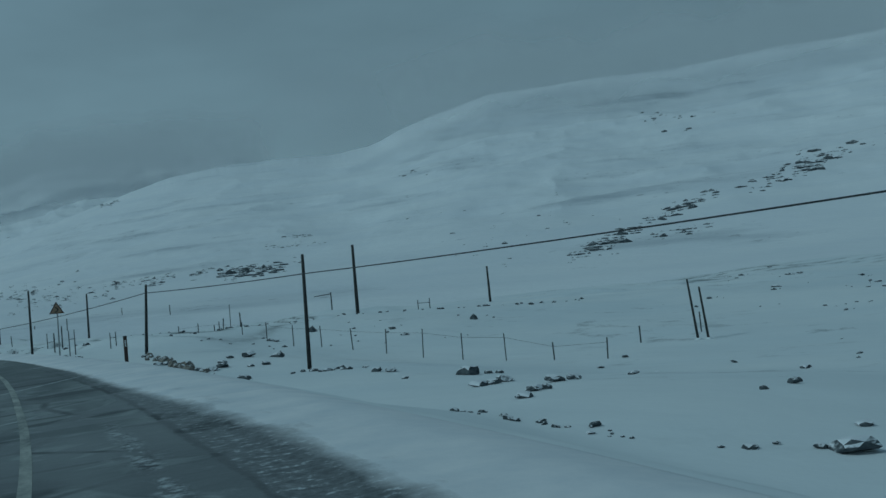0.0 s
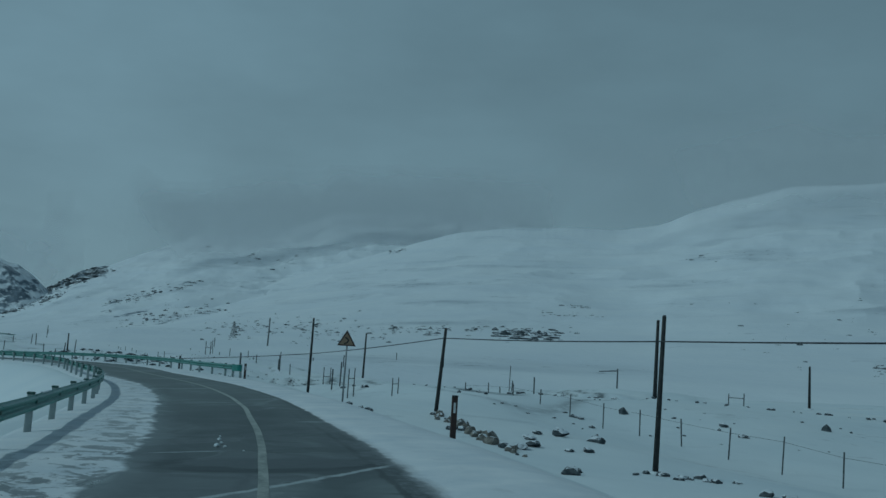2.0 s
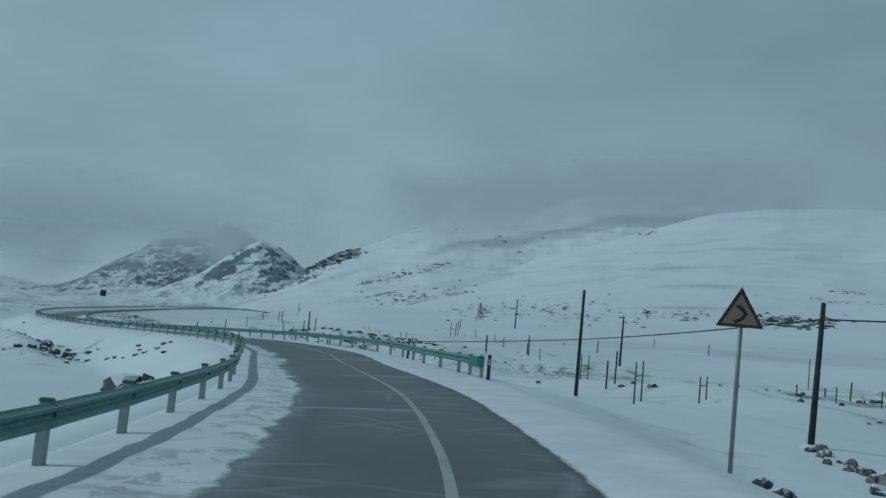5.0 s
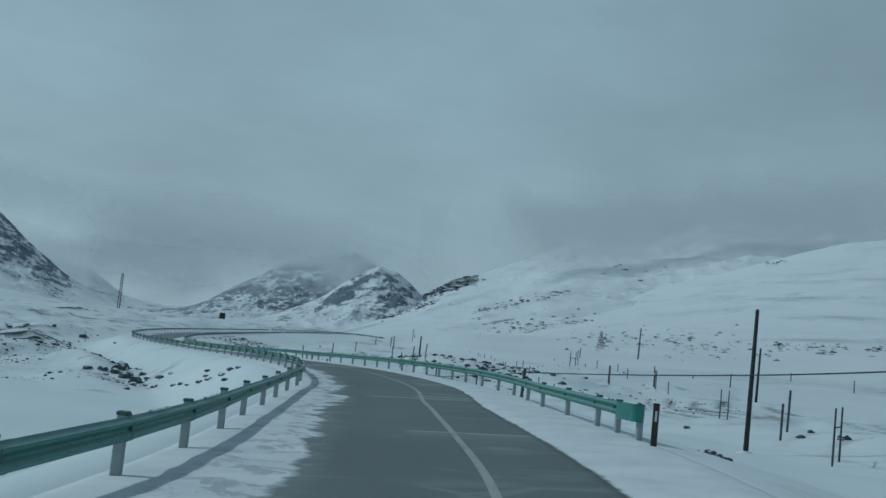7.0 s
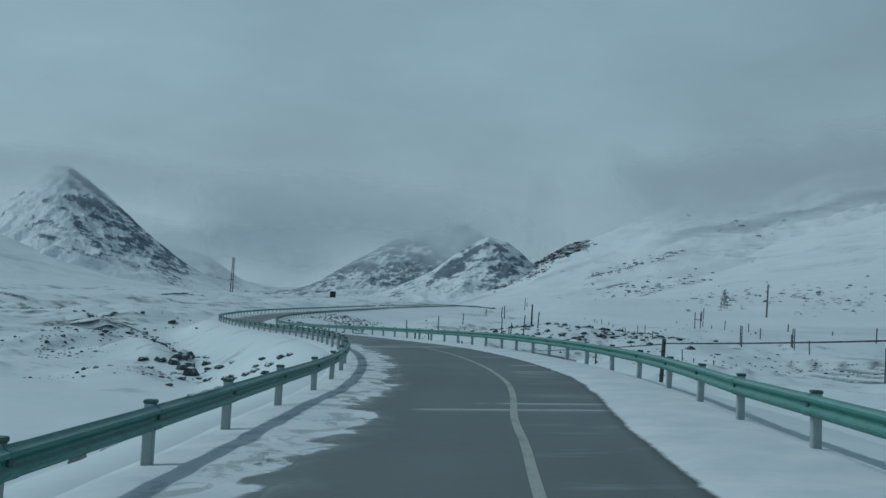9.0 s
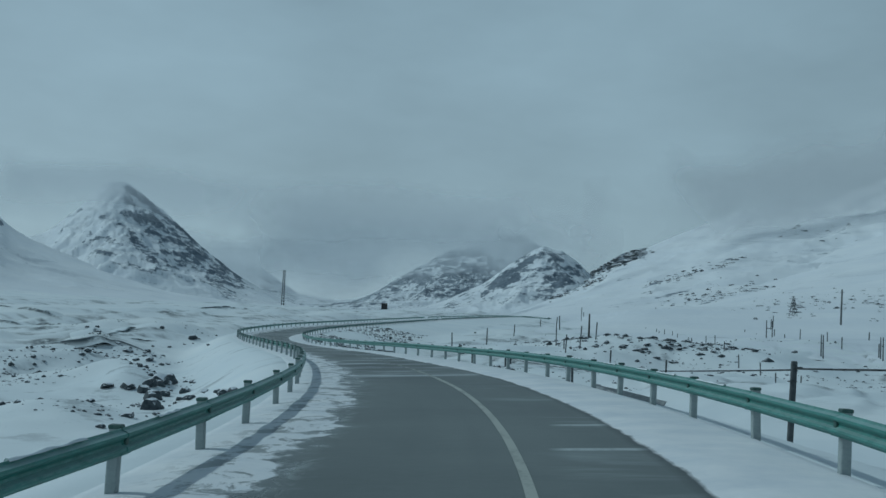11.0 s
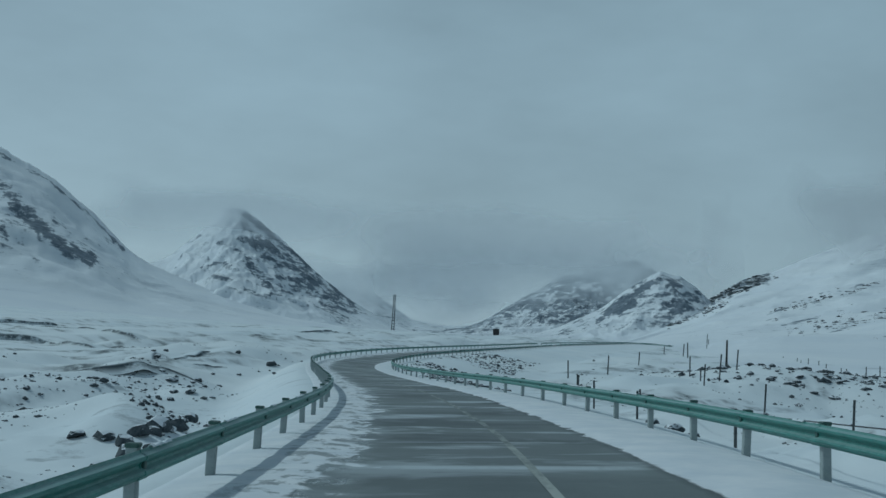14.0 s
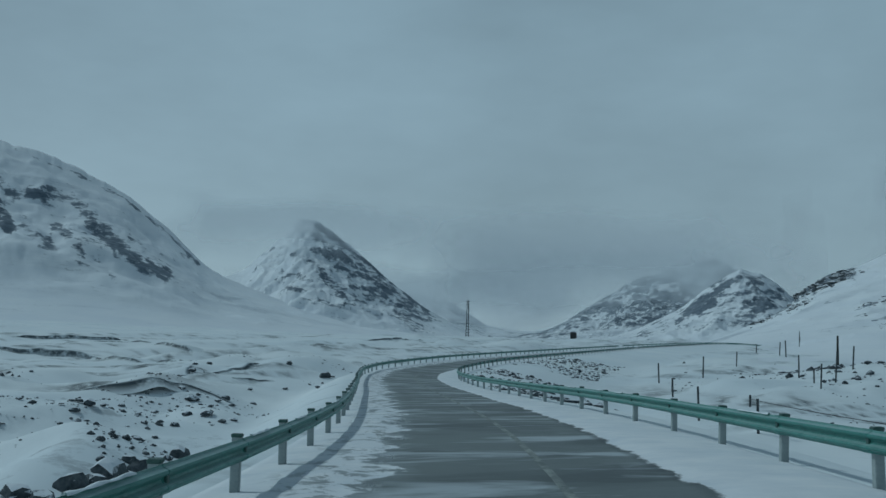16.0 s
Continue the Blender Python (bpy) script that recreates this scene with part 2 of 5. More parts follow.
    rim_o = m.math("ADD", o, m.math("MULTIPLY", m.math("SUBTRACT", crumb, 0.5), 0.35))
    edge = m.math("MULTIPLY", m.span(rim_o, 1.66, 1.74), early)
    gravel = m.mix(m.span(chip, 0.40, 0.60), (0.018, 0.024, 0.027), (0.13, 0.145, 0.15))
    asphalt = m.mix(edge, asphalt, m.mix(m.math("MULTIPLY", m.span(chip, 0.57, 0.64), m.span(s, 66.0, 54.0, 0.25, 0.85)), gravel, (0.6, 0.64, 0.67)))
    seamline = m.math("MULTIPLY", m.span(m.math("ABSOLUTE", m.math("SUBTRACT", rim_o, 1.66)), 0.075, 0.03), early)
    asphalt = m.mix(seamline, asphalt, (0.015, 0.02, 0.022))
    strip = m.math("MULTIPLY", m.span(m.math("ABSOLUTE", m.math("SUBTRACT", o, 0.97)), 0.22, 0.06), m.math("MULTIPLY", m.math("MULTIPLY", m.span(s, 62.5, 61.0), m.span(s, 50.0, 52.0)), m.span(crumb, 0.46, 0.54)))
    asphalt = m.mix(strip, asphalt, m.mix(m.span(chip, 0.44, 0.58), (0.02, 0.026, 0.03), (0.42, 0.46, 0.47)))
    # sealed joints and wind-blown powder across the lane
    for where, o0, o1, band, thick, slant in JOINTS:
        away = m.math("SUBTRACT", m.math("SUBTRACT", s, where), m.math("MULTIPLY", o, slant))
        away = m.math("ADD", away, m.math("MULTIPLY", m.math("SUBTRACT", crumb, 0.5), 0.5 if slant else 0.12))
        span_o = m.math("MULTIPLY", m.span(o, o0 - 0.15, o0 + 0.15), m.span(o, o1 + 0.15, o1 - 0.15))
        pale = m.math("MULTIPLY", m.span(m.math("ABSOLUTE", away), thick, thick * 0.4), span_o)
        asphalt = m.mix(m.math("MULTIPLY", pale, m.span(crumb, 0.35, 0.5, 0.35, 0.75)), asphalt, (0.55, 0.60, 0.61))
        film = m.math("MULTIPLY", m.math("MULTIPLY", m.span(away, -band, -band * 0.4), m.span(away, 0.02, -0.02)), span_o)
        asphalt = m.mix(m.math("MULTIPLY", film, m.span(patch, 0.42, 0.58, 0.0, 0.25)), asphalt, (0.30, 0.34, 0.34))
    blown = m.noise(1.0, 5, 0.60, m.scaled(uv, (0.20, 0.50, 1), (0, 0, 0.08)), 0.5)
    swept = m.noise(1.0, 4, 0.55, m.scaled(uv, (0.16, 0.34, 1), (0, 0, 0.04)), 0.4)
    asphalt = m.mix(m.math("MULTIPLY", m.math("MULTIPLY", m.span(swept, 0.51, 0.61), late), 0.64), asphalt, (0.030, 0.040, 0.044))
    asphalt = m.mix(m.math("MULTIPLY", m.math("MULTIPLY", m.span(blown, 0.51, 0.62), late), 0.70), asphalt, (0.55, 0.60, 0.63))
    asphalt = m.mix(m.math("MULTIPLY", m.math("MULTIPLY", m.span(blown, 0.56, 0.66), m.math("MULTIPLY", m.span(s, 96.0, 100.0), m.span(o, 0.2, 1.0))), 0.22), asphalt, (0.5, 0.55, 0.57))
    # snow blown over the edges: tongues that reach across on the left, a firm line on the right
    tongue = m.noise(1.0, 4, 0.55, m.scaled(uv, (0.42, 0.34, 1), (0, 0, 0.10)), 0.8)
    frill = m.noise(1.0, 6, 0.62, m.scaled(uv, (1.0, 0.85, 1), (0, 0, 0.3)), 0.6)
    calm = m.math("SUBTRACT", 1.0, m.math("MULTIPLY", 0.68, m.math("MULTIPLY", m.span(s, 66.0, 76.0), m.span(s, 134.0, 122.0))))
    reach = m.math("ADD", m.math("MULTIPLY", m.math("SUBTRACT", tongue, 0.5), 2.4), m.math("MULTIPLY", m.math("SUBTRACT", frill, 0.5), 1.9))
    reach = m.math("MULTIPLY", reach, calm)
    border = m.math("ADD", m.span(s, 70.0, 105.0, 1.95, 2.30), m.span(s, 73.0, 68.0, 0.0, 0.75))
    past = m.math("ADD", m.math("SUBTRACT", ol, border), reach)
    cl = m.span(past, -0.05, 0.10)
    asphalt = m.mix(m.math("MULTIPLY", m.span(past, -0.55, -0.02), 0.30), asphalt, (0.34, 0.38, 0.40))
    wob = m.math("SUBTRACT", m.math("ADD", m.math("MULTIPLY", crumb, 0.5), m.math("MULTIPLY", frill, 0.5)), 0.5)
    right = m.span(m.math("SUBTRACT", o, m.math("MULTIPLY", early, m.span(s, 70.0, 58.0, -0.16, 0.36))), 1.95, 2.4)
    near_edge = m.math("ADD", right, m.math("MULTIPLY", wob, 0.7))
    asphalt = m.mix(m.math("MULTIPLY", m.span(near_edge, 0.05, 0.40, 0.0, 0.62), m.math("SUBTRACT", 1.0, early)), asphalt, (0.028, 0.036, 0.040))
    drift = m.math("ADD", right, m.math("MULTIPLY", wob, m.math("ADD", 0.9, m.math("ADD", m.math("MULTIPLY", late, 1.5), m.math("MULTIPLY", early, 0.9)))))
    firm, loose = m.span(drift, 0.42, 0.60), m.span(drift, 0.12, 0.92)
    cr = m.math("ADD", firm, m.math("MULTIPLY", early, m.math("SUBTRACT", loose, firm)))
    cover = m.math("MAXIMUM", m.math("MAXIMUM", cl, cr), m.math("MAXIMUM", m.span(o, 2.75, 2.95), m.span(ol, 3.3, 3.6)))
    # grit and scraped patches on the snowy shoulder
    scrape = m.noise(1.0, 6, 0.68, m.scaled(uv, (1.7, 1.2, 1), (0, 0, 0.15)), 0.6)
    dirty = m.math("ADD", 0.45, m.math("ADD", m.math("MULTIPLY", early, 0.5), m.math("MULTIPLY", m.span(s, 138.0, 148.0), 0.35)))
    spots = m.math("MULTIPLY", m.span(m.math("ADD", scrape, m.math("MULTIPLY", early, 0.04)), 0.515, 0.575), m.math("MULTIPLY", m.span(ol, 4.0, 3.1), m.span(ol, 1.9, 2.2)))
    cover = m.math("SUBTRACT", cover, m.math("MULTIPLY", spots, dirty))
    slush = m.mix(m.span(m.noise(0.7, 6, 0.65, uv), 0.35, 0.65), (0.72, 0.76, 0.80), (0.88, 0.89, 0.9))
    col = m.mix(cover, asphalt, slush)
    rough = m.math("ADD", m.math("MULTIPLY", cover, 0.35), m.span(m.math("MULTIPLY", wet, m.math("MAXIMUM", early, m.math("MULTIPLY", late, 0.5))), 0.0, 1.0, 0.52, 0.36))
    m.bump(m.math("ADD", m.math("MULTIPLY", cover, 0.6), m.math("MULTIPLY", m.noise(3.0, 6, 0.65, uv), 0.4)), 0.6, 0.04)
    return m.done(col, rough, 0, 0.4)


def make_line():
    m = Nodes("worn_line_paint")
    uv = m.co.outputs["UV"]
    sep = m.n.new("ShaderNodeSeparateXYZ")
    m.l.new(uv, sep.inputs[0])
    worn = m.noise(1.0, 5, 0.65, m.scaled(uv, (2.5, 0.7, 1)))
    fine = m.noise(14.0, 4, 0.6, uv)
    f = m.math("ADD", m.math("MULTIPLY", worn, 0.7), m.math("MULTIPLY", fine, 0.3))
    rubbed = m.math("MAXIMUM", m.span(sep.outputs["Y"], 100.0, 70.0, 0.0, 0.10), m.span(sep.outputs["Y"], 171.0, 182.0, 0.0, 0.16))
    f = m.math("SUBTRACT", m.math("ADD", f, 0.10), rubbed)
    return m.done(m.mix(m.span(f, 0.36, 0.60), (0.115, 0.135, 0.132), (0.42, 0.44, 0.40)), 0.55, 0, 0.3)


def make_rock(name="dark_boulder_with_snow", a=(0.036, 0.048, 0.056), b=(0.125, 0.145, 0.155), vary=0.45):
    m = Nodes(name)
    geo = m.n.new("ShaderNodeNewGeometry")
    up = m.n.new("ShaderNodeSeparateXYZ")
    m.l.new(geo.outputs["Normal"], up.inputs[0])
    grain = m.noise(2.0, 6, 0.65)
    stone = m.mix(m.span(grain, 0.35, 0.65), a, b)
    lie = m.math("ADD", up.outputs["Z"], m.math("MULTIPLY", m.math("SUBTRACT", grain, 0.5), 0.7))
    # some stones carry more snow than others
    info = m.n.new("ShaderNodeObjectInfo")
    lie = m.math("ADD", lie, m.math("MULTIPLY", m.math("SUBTRACT", info.outputs["Random"], 0.4), vary))
    lie = m.math("ADD", lie, m.math("MULTIPLY", m.math("SUBTRACT", geo.outputs["Random Per Island"], 0.5), 0.25))
    m.bump(grain, 0.7, 0.05)
    return m.done(m.mix(m.span(lie, 0.78, 0.92), stone, (0.80, 0.83, 0.86)), 0.85, 0, 0.2)


SNOW = make_snow()
MOUNTAIN = make_mountain()
ROAD = make_road()
LINE = make_line()
def make_rail_paint():
    """Green paint; the light on upward faces is mixed in as a paler tone."""
    m = Nodes("green_rail_paint_lit_tops")
    geo = m.n.new("ShaderNodeNewGeometry")
    up = m.n.new("ShaderNodeSeparateXYZ")
    m.l.new(geo.outputs["Normal"], up.inputs[0])
    worn, grain = m.noise(1.6, 5, 0.6), m.noise(9.0, 5, 0.65)
    paint = m.mix(m.span(worn, 0.35, 0.65), (0.018, 0.175, 0.145), (0.040, 0.25, 0.215))
    top_light = m.span(m.math("ADD", up.outputs["Z"], m.math("MULTIPLY", m.math("SUBTRACT", grain, 0.5), 0.9)), 0.35, 0.90, 0.0, 0.32)
    m.bump(grain, 0.12, 0.004)
    return m.done(m.mix(top_light, paint, (0.62, 0.74, 0.75)), 0.45, 0, 0.4)


GREEN = make_rail_paint()
POST_GREEN = plain("grey_post_paint", (0.26, 0.31, 0.31), (0.37, 0.42, 0.42), 3, 0.6)
DARK_GREEN = plain("dark_green_cap", (0.03, 0.09, 0.08), (0.06, 0.13, 0.11), 6, 0.5)
POLE = plain("weathered_dark_wood_pole", (0.018, 0.022, 0.024), (0.05, 0.052, 0.05), 4, 0.8, 0, 0.3)
GREY_POLE = plain("grey_concrete_pole", (0.10, 0.11, 0.115), (0.2, 0.21, 0.21), 3, 0.8, 0, 0.2)
FENCE = plain("dark_fence_post", (0.04, 0.05, 0.055), (0.11, 0.12, 0.125), 5, 0.8)
WIRE = plain("black_cable", (0.02, 0.024, 0.026), (0.04, 0.045, 0.05), 2, 0.6)
ROCK = make_rock()
FIELD_ROCK = make_rock("dark_field_stone_with_snow", vary=0.0)
PALE_ROCK = make_rock("pale_brown_boulder_with_snow", (0.09, 0.085, 0.075), (0.30, 0.28, 0.25))
STEEL = plain("galvanised_steel", (0.22, 0.24, 0.25), (0.34, 0.36, 0.37), 5, 0.5, 0.5)
BROWN = plain("rust_brown_marker_paint", (0.035, 0.024, 0.022), (0.07, 0.038, 0.030), 9, 0.6)
WHITE = plain("reflector_white", (0.6, 0.62, 0.62), (0.74, 0.75, 0.74), 9, 0.5)
YELLOW = plain("faded_sign_yellow", (0.30, 0.20, 0.13), (0.38, 0.27, 0.18), 5, 0.5)
SIGN_EDGE = plain("dark_red_brown_sign_border", (0.045, 0.022, 0.018), (0.08, 0.038, 0.03), 8, 0.5)
BLACK = plain("sign_black", (0.018, 0.018, 0.02), (0.035, 0.035, 0.035), 8, 0.5)


# ---------------------------------------------------------------- helpers
def mesh_of(bm, name, mat, smooth=False):
    me = bpy.data.meshes.new(name)
    bm.normal_update()
    bm.to_mesh(me)
    bm.free()
    me.materials.append(mat)
    if smooth:
        me.polygons.foreach_set("use_smooth", [True] * len(me.polygons))
    return me


def part(name, bm, mat, parent=None, label="", smooth=False):
    ob = new(name, mesh_of(bm, name, mat, smooth))
    ob.parent = parent
    return tagged(ob, label)


def share(name, me, parent, m):
    ob = new(name, me)
    ob.parent = parent
    ob.matrix_basis = m
    return ob


def box(bm, size, at=(0, 0, 0), bevel=0.0, turn=None):
    m = Matrix.Translation(at) @ (turn or Matrix()) @ Matrix.Diagonal((*size, 1))
    got = bmesh.ops.create_cube(bm, size=1.0, matrix=m)
    if bevel:
        edges = list({e for v in got["verts"] for e in v.link_edges})
        bmesh.ops.bevel(bm, geom=edges, offset=bevel, segments=1, affect="EDGES")
    return got


def rod(bm, a, b, r1, r2=None, sides=8):
    a, b = Vector(a), Vector(b)
    d = b - a
    m = Matrix.Translation((a + b) / 2) @ d.to_track_quat("Z", "Y").to_matrix().to_4x4()
    bmesh.ops.create_cone(bm, cap_ends=True, segments=sides, radius1=r1, radius2=r1 if r2 is None else r2, depth=d.length, matrix=m)


def smoothstep(a, b, x):
    t = np.clip((x - a) / (b - a), 0, 1)
    return t * t * (3 - 2 * t)


def value_noise(x, y, seed=0):
    """Smooth lattice noise from -1 to 1, for arrays."""
    xi, yi = np.floor(x).astype(np.int64), np.floor(y).astype(np.int64)
    xf, yf = x - xi, y - yi
    xf, yf = xf * xf * (3 - 2 * xf), yf * yf * (3 - 2 * yf)

    def lattice(i, j):
        h = (i * 374761393 + j * 668265263 + seed * 1442695041) & 0xFFFFFFFF
        h = ((h ^ (h >> 13)) * 1274126177) & 0xFFFFFFFF
        return ((h ^ (h >> 16)) & 0xFFFF) / 32767.5 - 1

    a = lattice(xi, yi) * (1 - xf) + lattice(xi + 1, yi) * xf
    b = lattice(xi, yi + 1) * (1 - xf) + lattice(xi + 1, yi + 1) * xf
    return a * (1 - yf) + b * yf


def fractal(x, y, octaves=5, seed=0, gain=0.5):
    total, amp, norm = 0.0, 1.0, 0.0
    for k in range(octaves):
        total = total + amp * value_noise(x * 2**k + 17.3 * k, y * 2**k - 9.1 * k, seed + k)
        norm += amp
        amp *= gain
    return total / norm


def grid_mesh(name, co, rows, cols, mat, uv=None, smooth=True, wrap=False):
    """A sheet of quads from an array of rows x cols places."""
    n = np.arange(rows * cols).reshape(rows, cols)
    if wrap:
        n = np.c_[n, n[:, :1]]
    quads = np.stack([n[:-1, :-1], n[:-1, 1:], n[1:, 1:], n[1:, :-1]], -1).reshape(-1, 4)
    me = bpy.data.meshes.new(name)
    me.vertices.add(rows * cols)
    me.vertices.foreach_set("co", np.ascontiguousarray(co, np.float32).ravel())
    me.loops.add(quads.size)
    me.loops.foreach_set("vertex_index", quads.ravel().astype(np.int32))
    me.polygons.add(len(quads))
    me.polygons.foreach_set("loop_start", np.arange(0, quads.size, 4, dtype=np.int32))
    me.polygons.foreach_set("use_smooth", np.full(len(quads), smooth))
    me.update(calc_edges=True)
    if uv is not None:
        layer = me.uv_layers.new(name="UVMap")
        layer.data.foreach_set("uv", np.ascontiguousarray(uv.reshape(-1, 2)[quads.ravel()], np.float32).ravel())
    me.materials.append(mat)
    return me


# ---------------------------------------------------------------- the road's line
ROAD_POINTS = [
    (22, -38), (14, -22), (8.6, -11.5), (3.2, 0.8), (-1.2, 8.9), (-5.6, 16.2), (-10.6, 23.9), (-16.1, 31.9), (-21.9, 39.6),
    (-26.1, 45.1), (-31, 51.2), (-40, 61.35), (-50.6, 71.45), (-54.6, 75.1), (-61.2, 81.2), (-69.0, 87.35), (-77.3, 93.1),
    (-86, 98.4), (-94.5, 103.3), (-102, 107.4), (-109.6, 111.3), (-118, 115.2), (-127, 119.2), (-138, 124.1), (-151.8, 130.1),
    (-171.6, 139.4), (-189.2, 150.1), (-218.7, 172.7), (-248.6, 200.2), (-288.6, 239.5), (-337.5, 291.6), (-404, 368.5), (-448, 424), (-474, 472), (-482, 520), (-474, 570), (-452, 630), (-425, 690),
]
ROAD_X_Z_BANK = [
    (22, 0.0, 0.02), (-5.6, -0.02, 0.035), (-27, -0.03, 0.05), (-51, -0.12, 0.055), (-69, -0.09, 0.045), (-84, -0.24, 0.045),
    (-102, -0.62, 0.04), (-118, -0.9, 0.03), (-127, -1.1, 0.02), (-142, -1.35, 0.0), (-157, -1.55, -0.02), (-172, -1.6, -0.03),
    (-189, -1.5, -0.03), (-219, -1.1, -0.03), (-249, -0.65, -0.03), (-289, 0.05, -0.02), (-338, 1.2, 0), (-404, 3.0, 0), (-470, 4.3, 0), (-490, 4.5, 0),
]


def spline(points, n=14):
    p = np.array(points, float)
    p = np.vstack([2 * p[0] - p[1], p, 2 * p[-1] - p[-2]])
    t = np.linspace(0, 1, n, endpoint=False)[:, None]
    out = []
    for a, b, c, d in zip(p, p[1:], p[2:], p[3:]):
        out.append(0.5 * (2 * b + (c - a) * t + (2 * a - 5 * b + 4 * c - d) * t**2 + (3 * b - 3 * c + d - a) * t**3))
    return np.vstack([*out, p[-2:-1]])


LINE_XY = spline(ROAD_POINTS)
LINE_S = np.r_[0, np.cumsum(np.hypot(*np.diff(LINE_XY, axis=0).T))]
LINE_T = np.gradient(LINE_XY, axis=0)
LINE_T /= np.hypot(*LINE_T.T)[:, None]
LINE_N = np.c_[LINE_T[:, 1], -LINE_T[:, 0]]
_xs, _zs, _bs = np.array(ROAD_X_Z_BANK).T
LINE_Z = np.interp(-LINE_XY[:, 0], -_xs, _zs)
LINE_B = np.interp(-LINE_XY[:, 0], -_xs, _bs)
kernel = np.hanning(33) / np.hanning(33).sum()
LINE_Z = np.convolve(np.pad(LINE_Z, 16, "edge"), kernel, "valid")
LINE_Z = LINE_Z - 3.6 * np.clip((LINE_S - 690) / 150, 0, 1)  # the far road falls again past its bend
LINE_B = np.convolve(np.pad(LINE_B, 16, "edge"), kernel, "valid")


def station(x, y):
    """Metres along the road and to the right of its middle, for arrays."""
    x, y = np.atleast_1d(x).astype(float), np.atleast_1d(y).astype(float)
    s, o = np.empty(len(x)), np.empty(len(x))
    for k in range(0, len(x), 20000):
        px, py = x[k : k + 20000], y[k : k + 20000]
        i = np.argmin((px[:, None] - LINE_XY[:, 0]) ** 2 + (py[:, None] - LINE_XY[:, 1]) ** 2, axis=1)
        dx, dy = px - LINE_XY[i, 0], py - LINE_XY[i, 1]
        s[k : k + 20000] = LINE_S[i] + dx * LINE_T[i, 0] + dy * LINE_T[i, 1]
        side = np.sign(dx * LINE_N[i, 0] + dy * LINE_N[i, 1])
        near = dx * LINE_N[i, 0] + dy * LINE_N[i, 1]
        o[k : k + 20000] = np.where(np.abs(near) > 30, side * np.hypot(dx, dy), near)
    return s, o


def on_road(s, o):
    """The place (x, y) at a station and an offset, and the road's height and heading there."""
    x, y = np.interp(s, LINE_S, LINE_XY[:, 0]), np.interp(s, LINE_S, LINE_XY[:, 1])
    nx, ny = np.interp(s, LINE_S, LINE_N[:, 0]), np.interp(s, LINE_S, LINE_N[:, 1])
    z = np.interp(s, LINE_S, LINE_Z) + np.interp(s, LINE_S, LINE_B) * np.clip(o, -4.6, 4.6)
    return x + nx * o, y + ny * o, z


S0 = float(station(3.2, 0.8)[0][0])  # the station abreast of the camera's start


BANKS = (-0.24, -0.10, 0.03, 0.15, 0.27)


def bank_field(x, y):
    """Low cut banks of old stream beds run along the levels of this field."""
    c, q = math.cos(0.62), math.sin(0.62)
    return fractal((x * c + y * q) / 34, (y * c - x * q) / 85, 4, 61, 0.45)


def bank_zone(rel, o):
    left = smoothstep(13, 20, -o) * (1 - smoothstep(170, 260, -o)) * np.maximum(smoothstep(140, 175, rel), smoothstep(45, 70, -o) * smoothstep(20, 80, rel))
    right = smoothstep(16, 30, o) * (1 - smoothstep(150, 220, o)) * smoothstep(70, 120, rel)
    return left + right


def bare_ground(x, y):
    """How far the earth shows through the snow, from 0 to 1."""
    s, o = station(x, y)
    f = bank_field(x, y)
    line = sum(np.exp(-(((f - k - 0.02) / 0.018) ** 2)) for k in BANKS) * bank_zone(s - S0, o)
    return line * smoothstep(-0.25, 0.15, fractal(x / 22, y / 22, 3, 66))


MOUND = (179.5, 219.0)  # a rocky rise beyond the low ground


def verge(rel, o):
    """How far the right-hand bank has dropped below the road at an offset."""
    drop = np.interp(rel, [-60, 0, 20, 50, 66, 82, 106, 125, 165, 240, 320, 420], [1.9, 1.9, 2.2, 2.8, 2.3, 1.35, 1.3, 2.3, 3.3, 3.4, 2.2, 1.2])
    wide = np.interp(rel, [0, 26, 40, 70, 80, 100, 130, 170, 240], [7, 7, 7.5, 7.5, 8.5, 8, 8, 14, 18])
    start = np.interp(rel, [74, 82], [3.5, 4.5])
    return drop * smoothstep(start, start + wide, o)


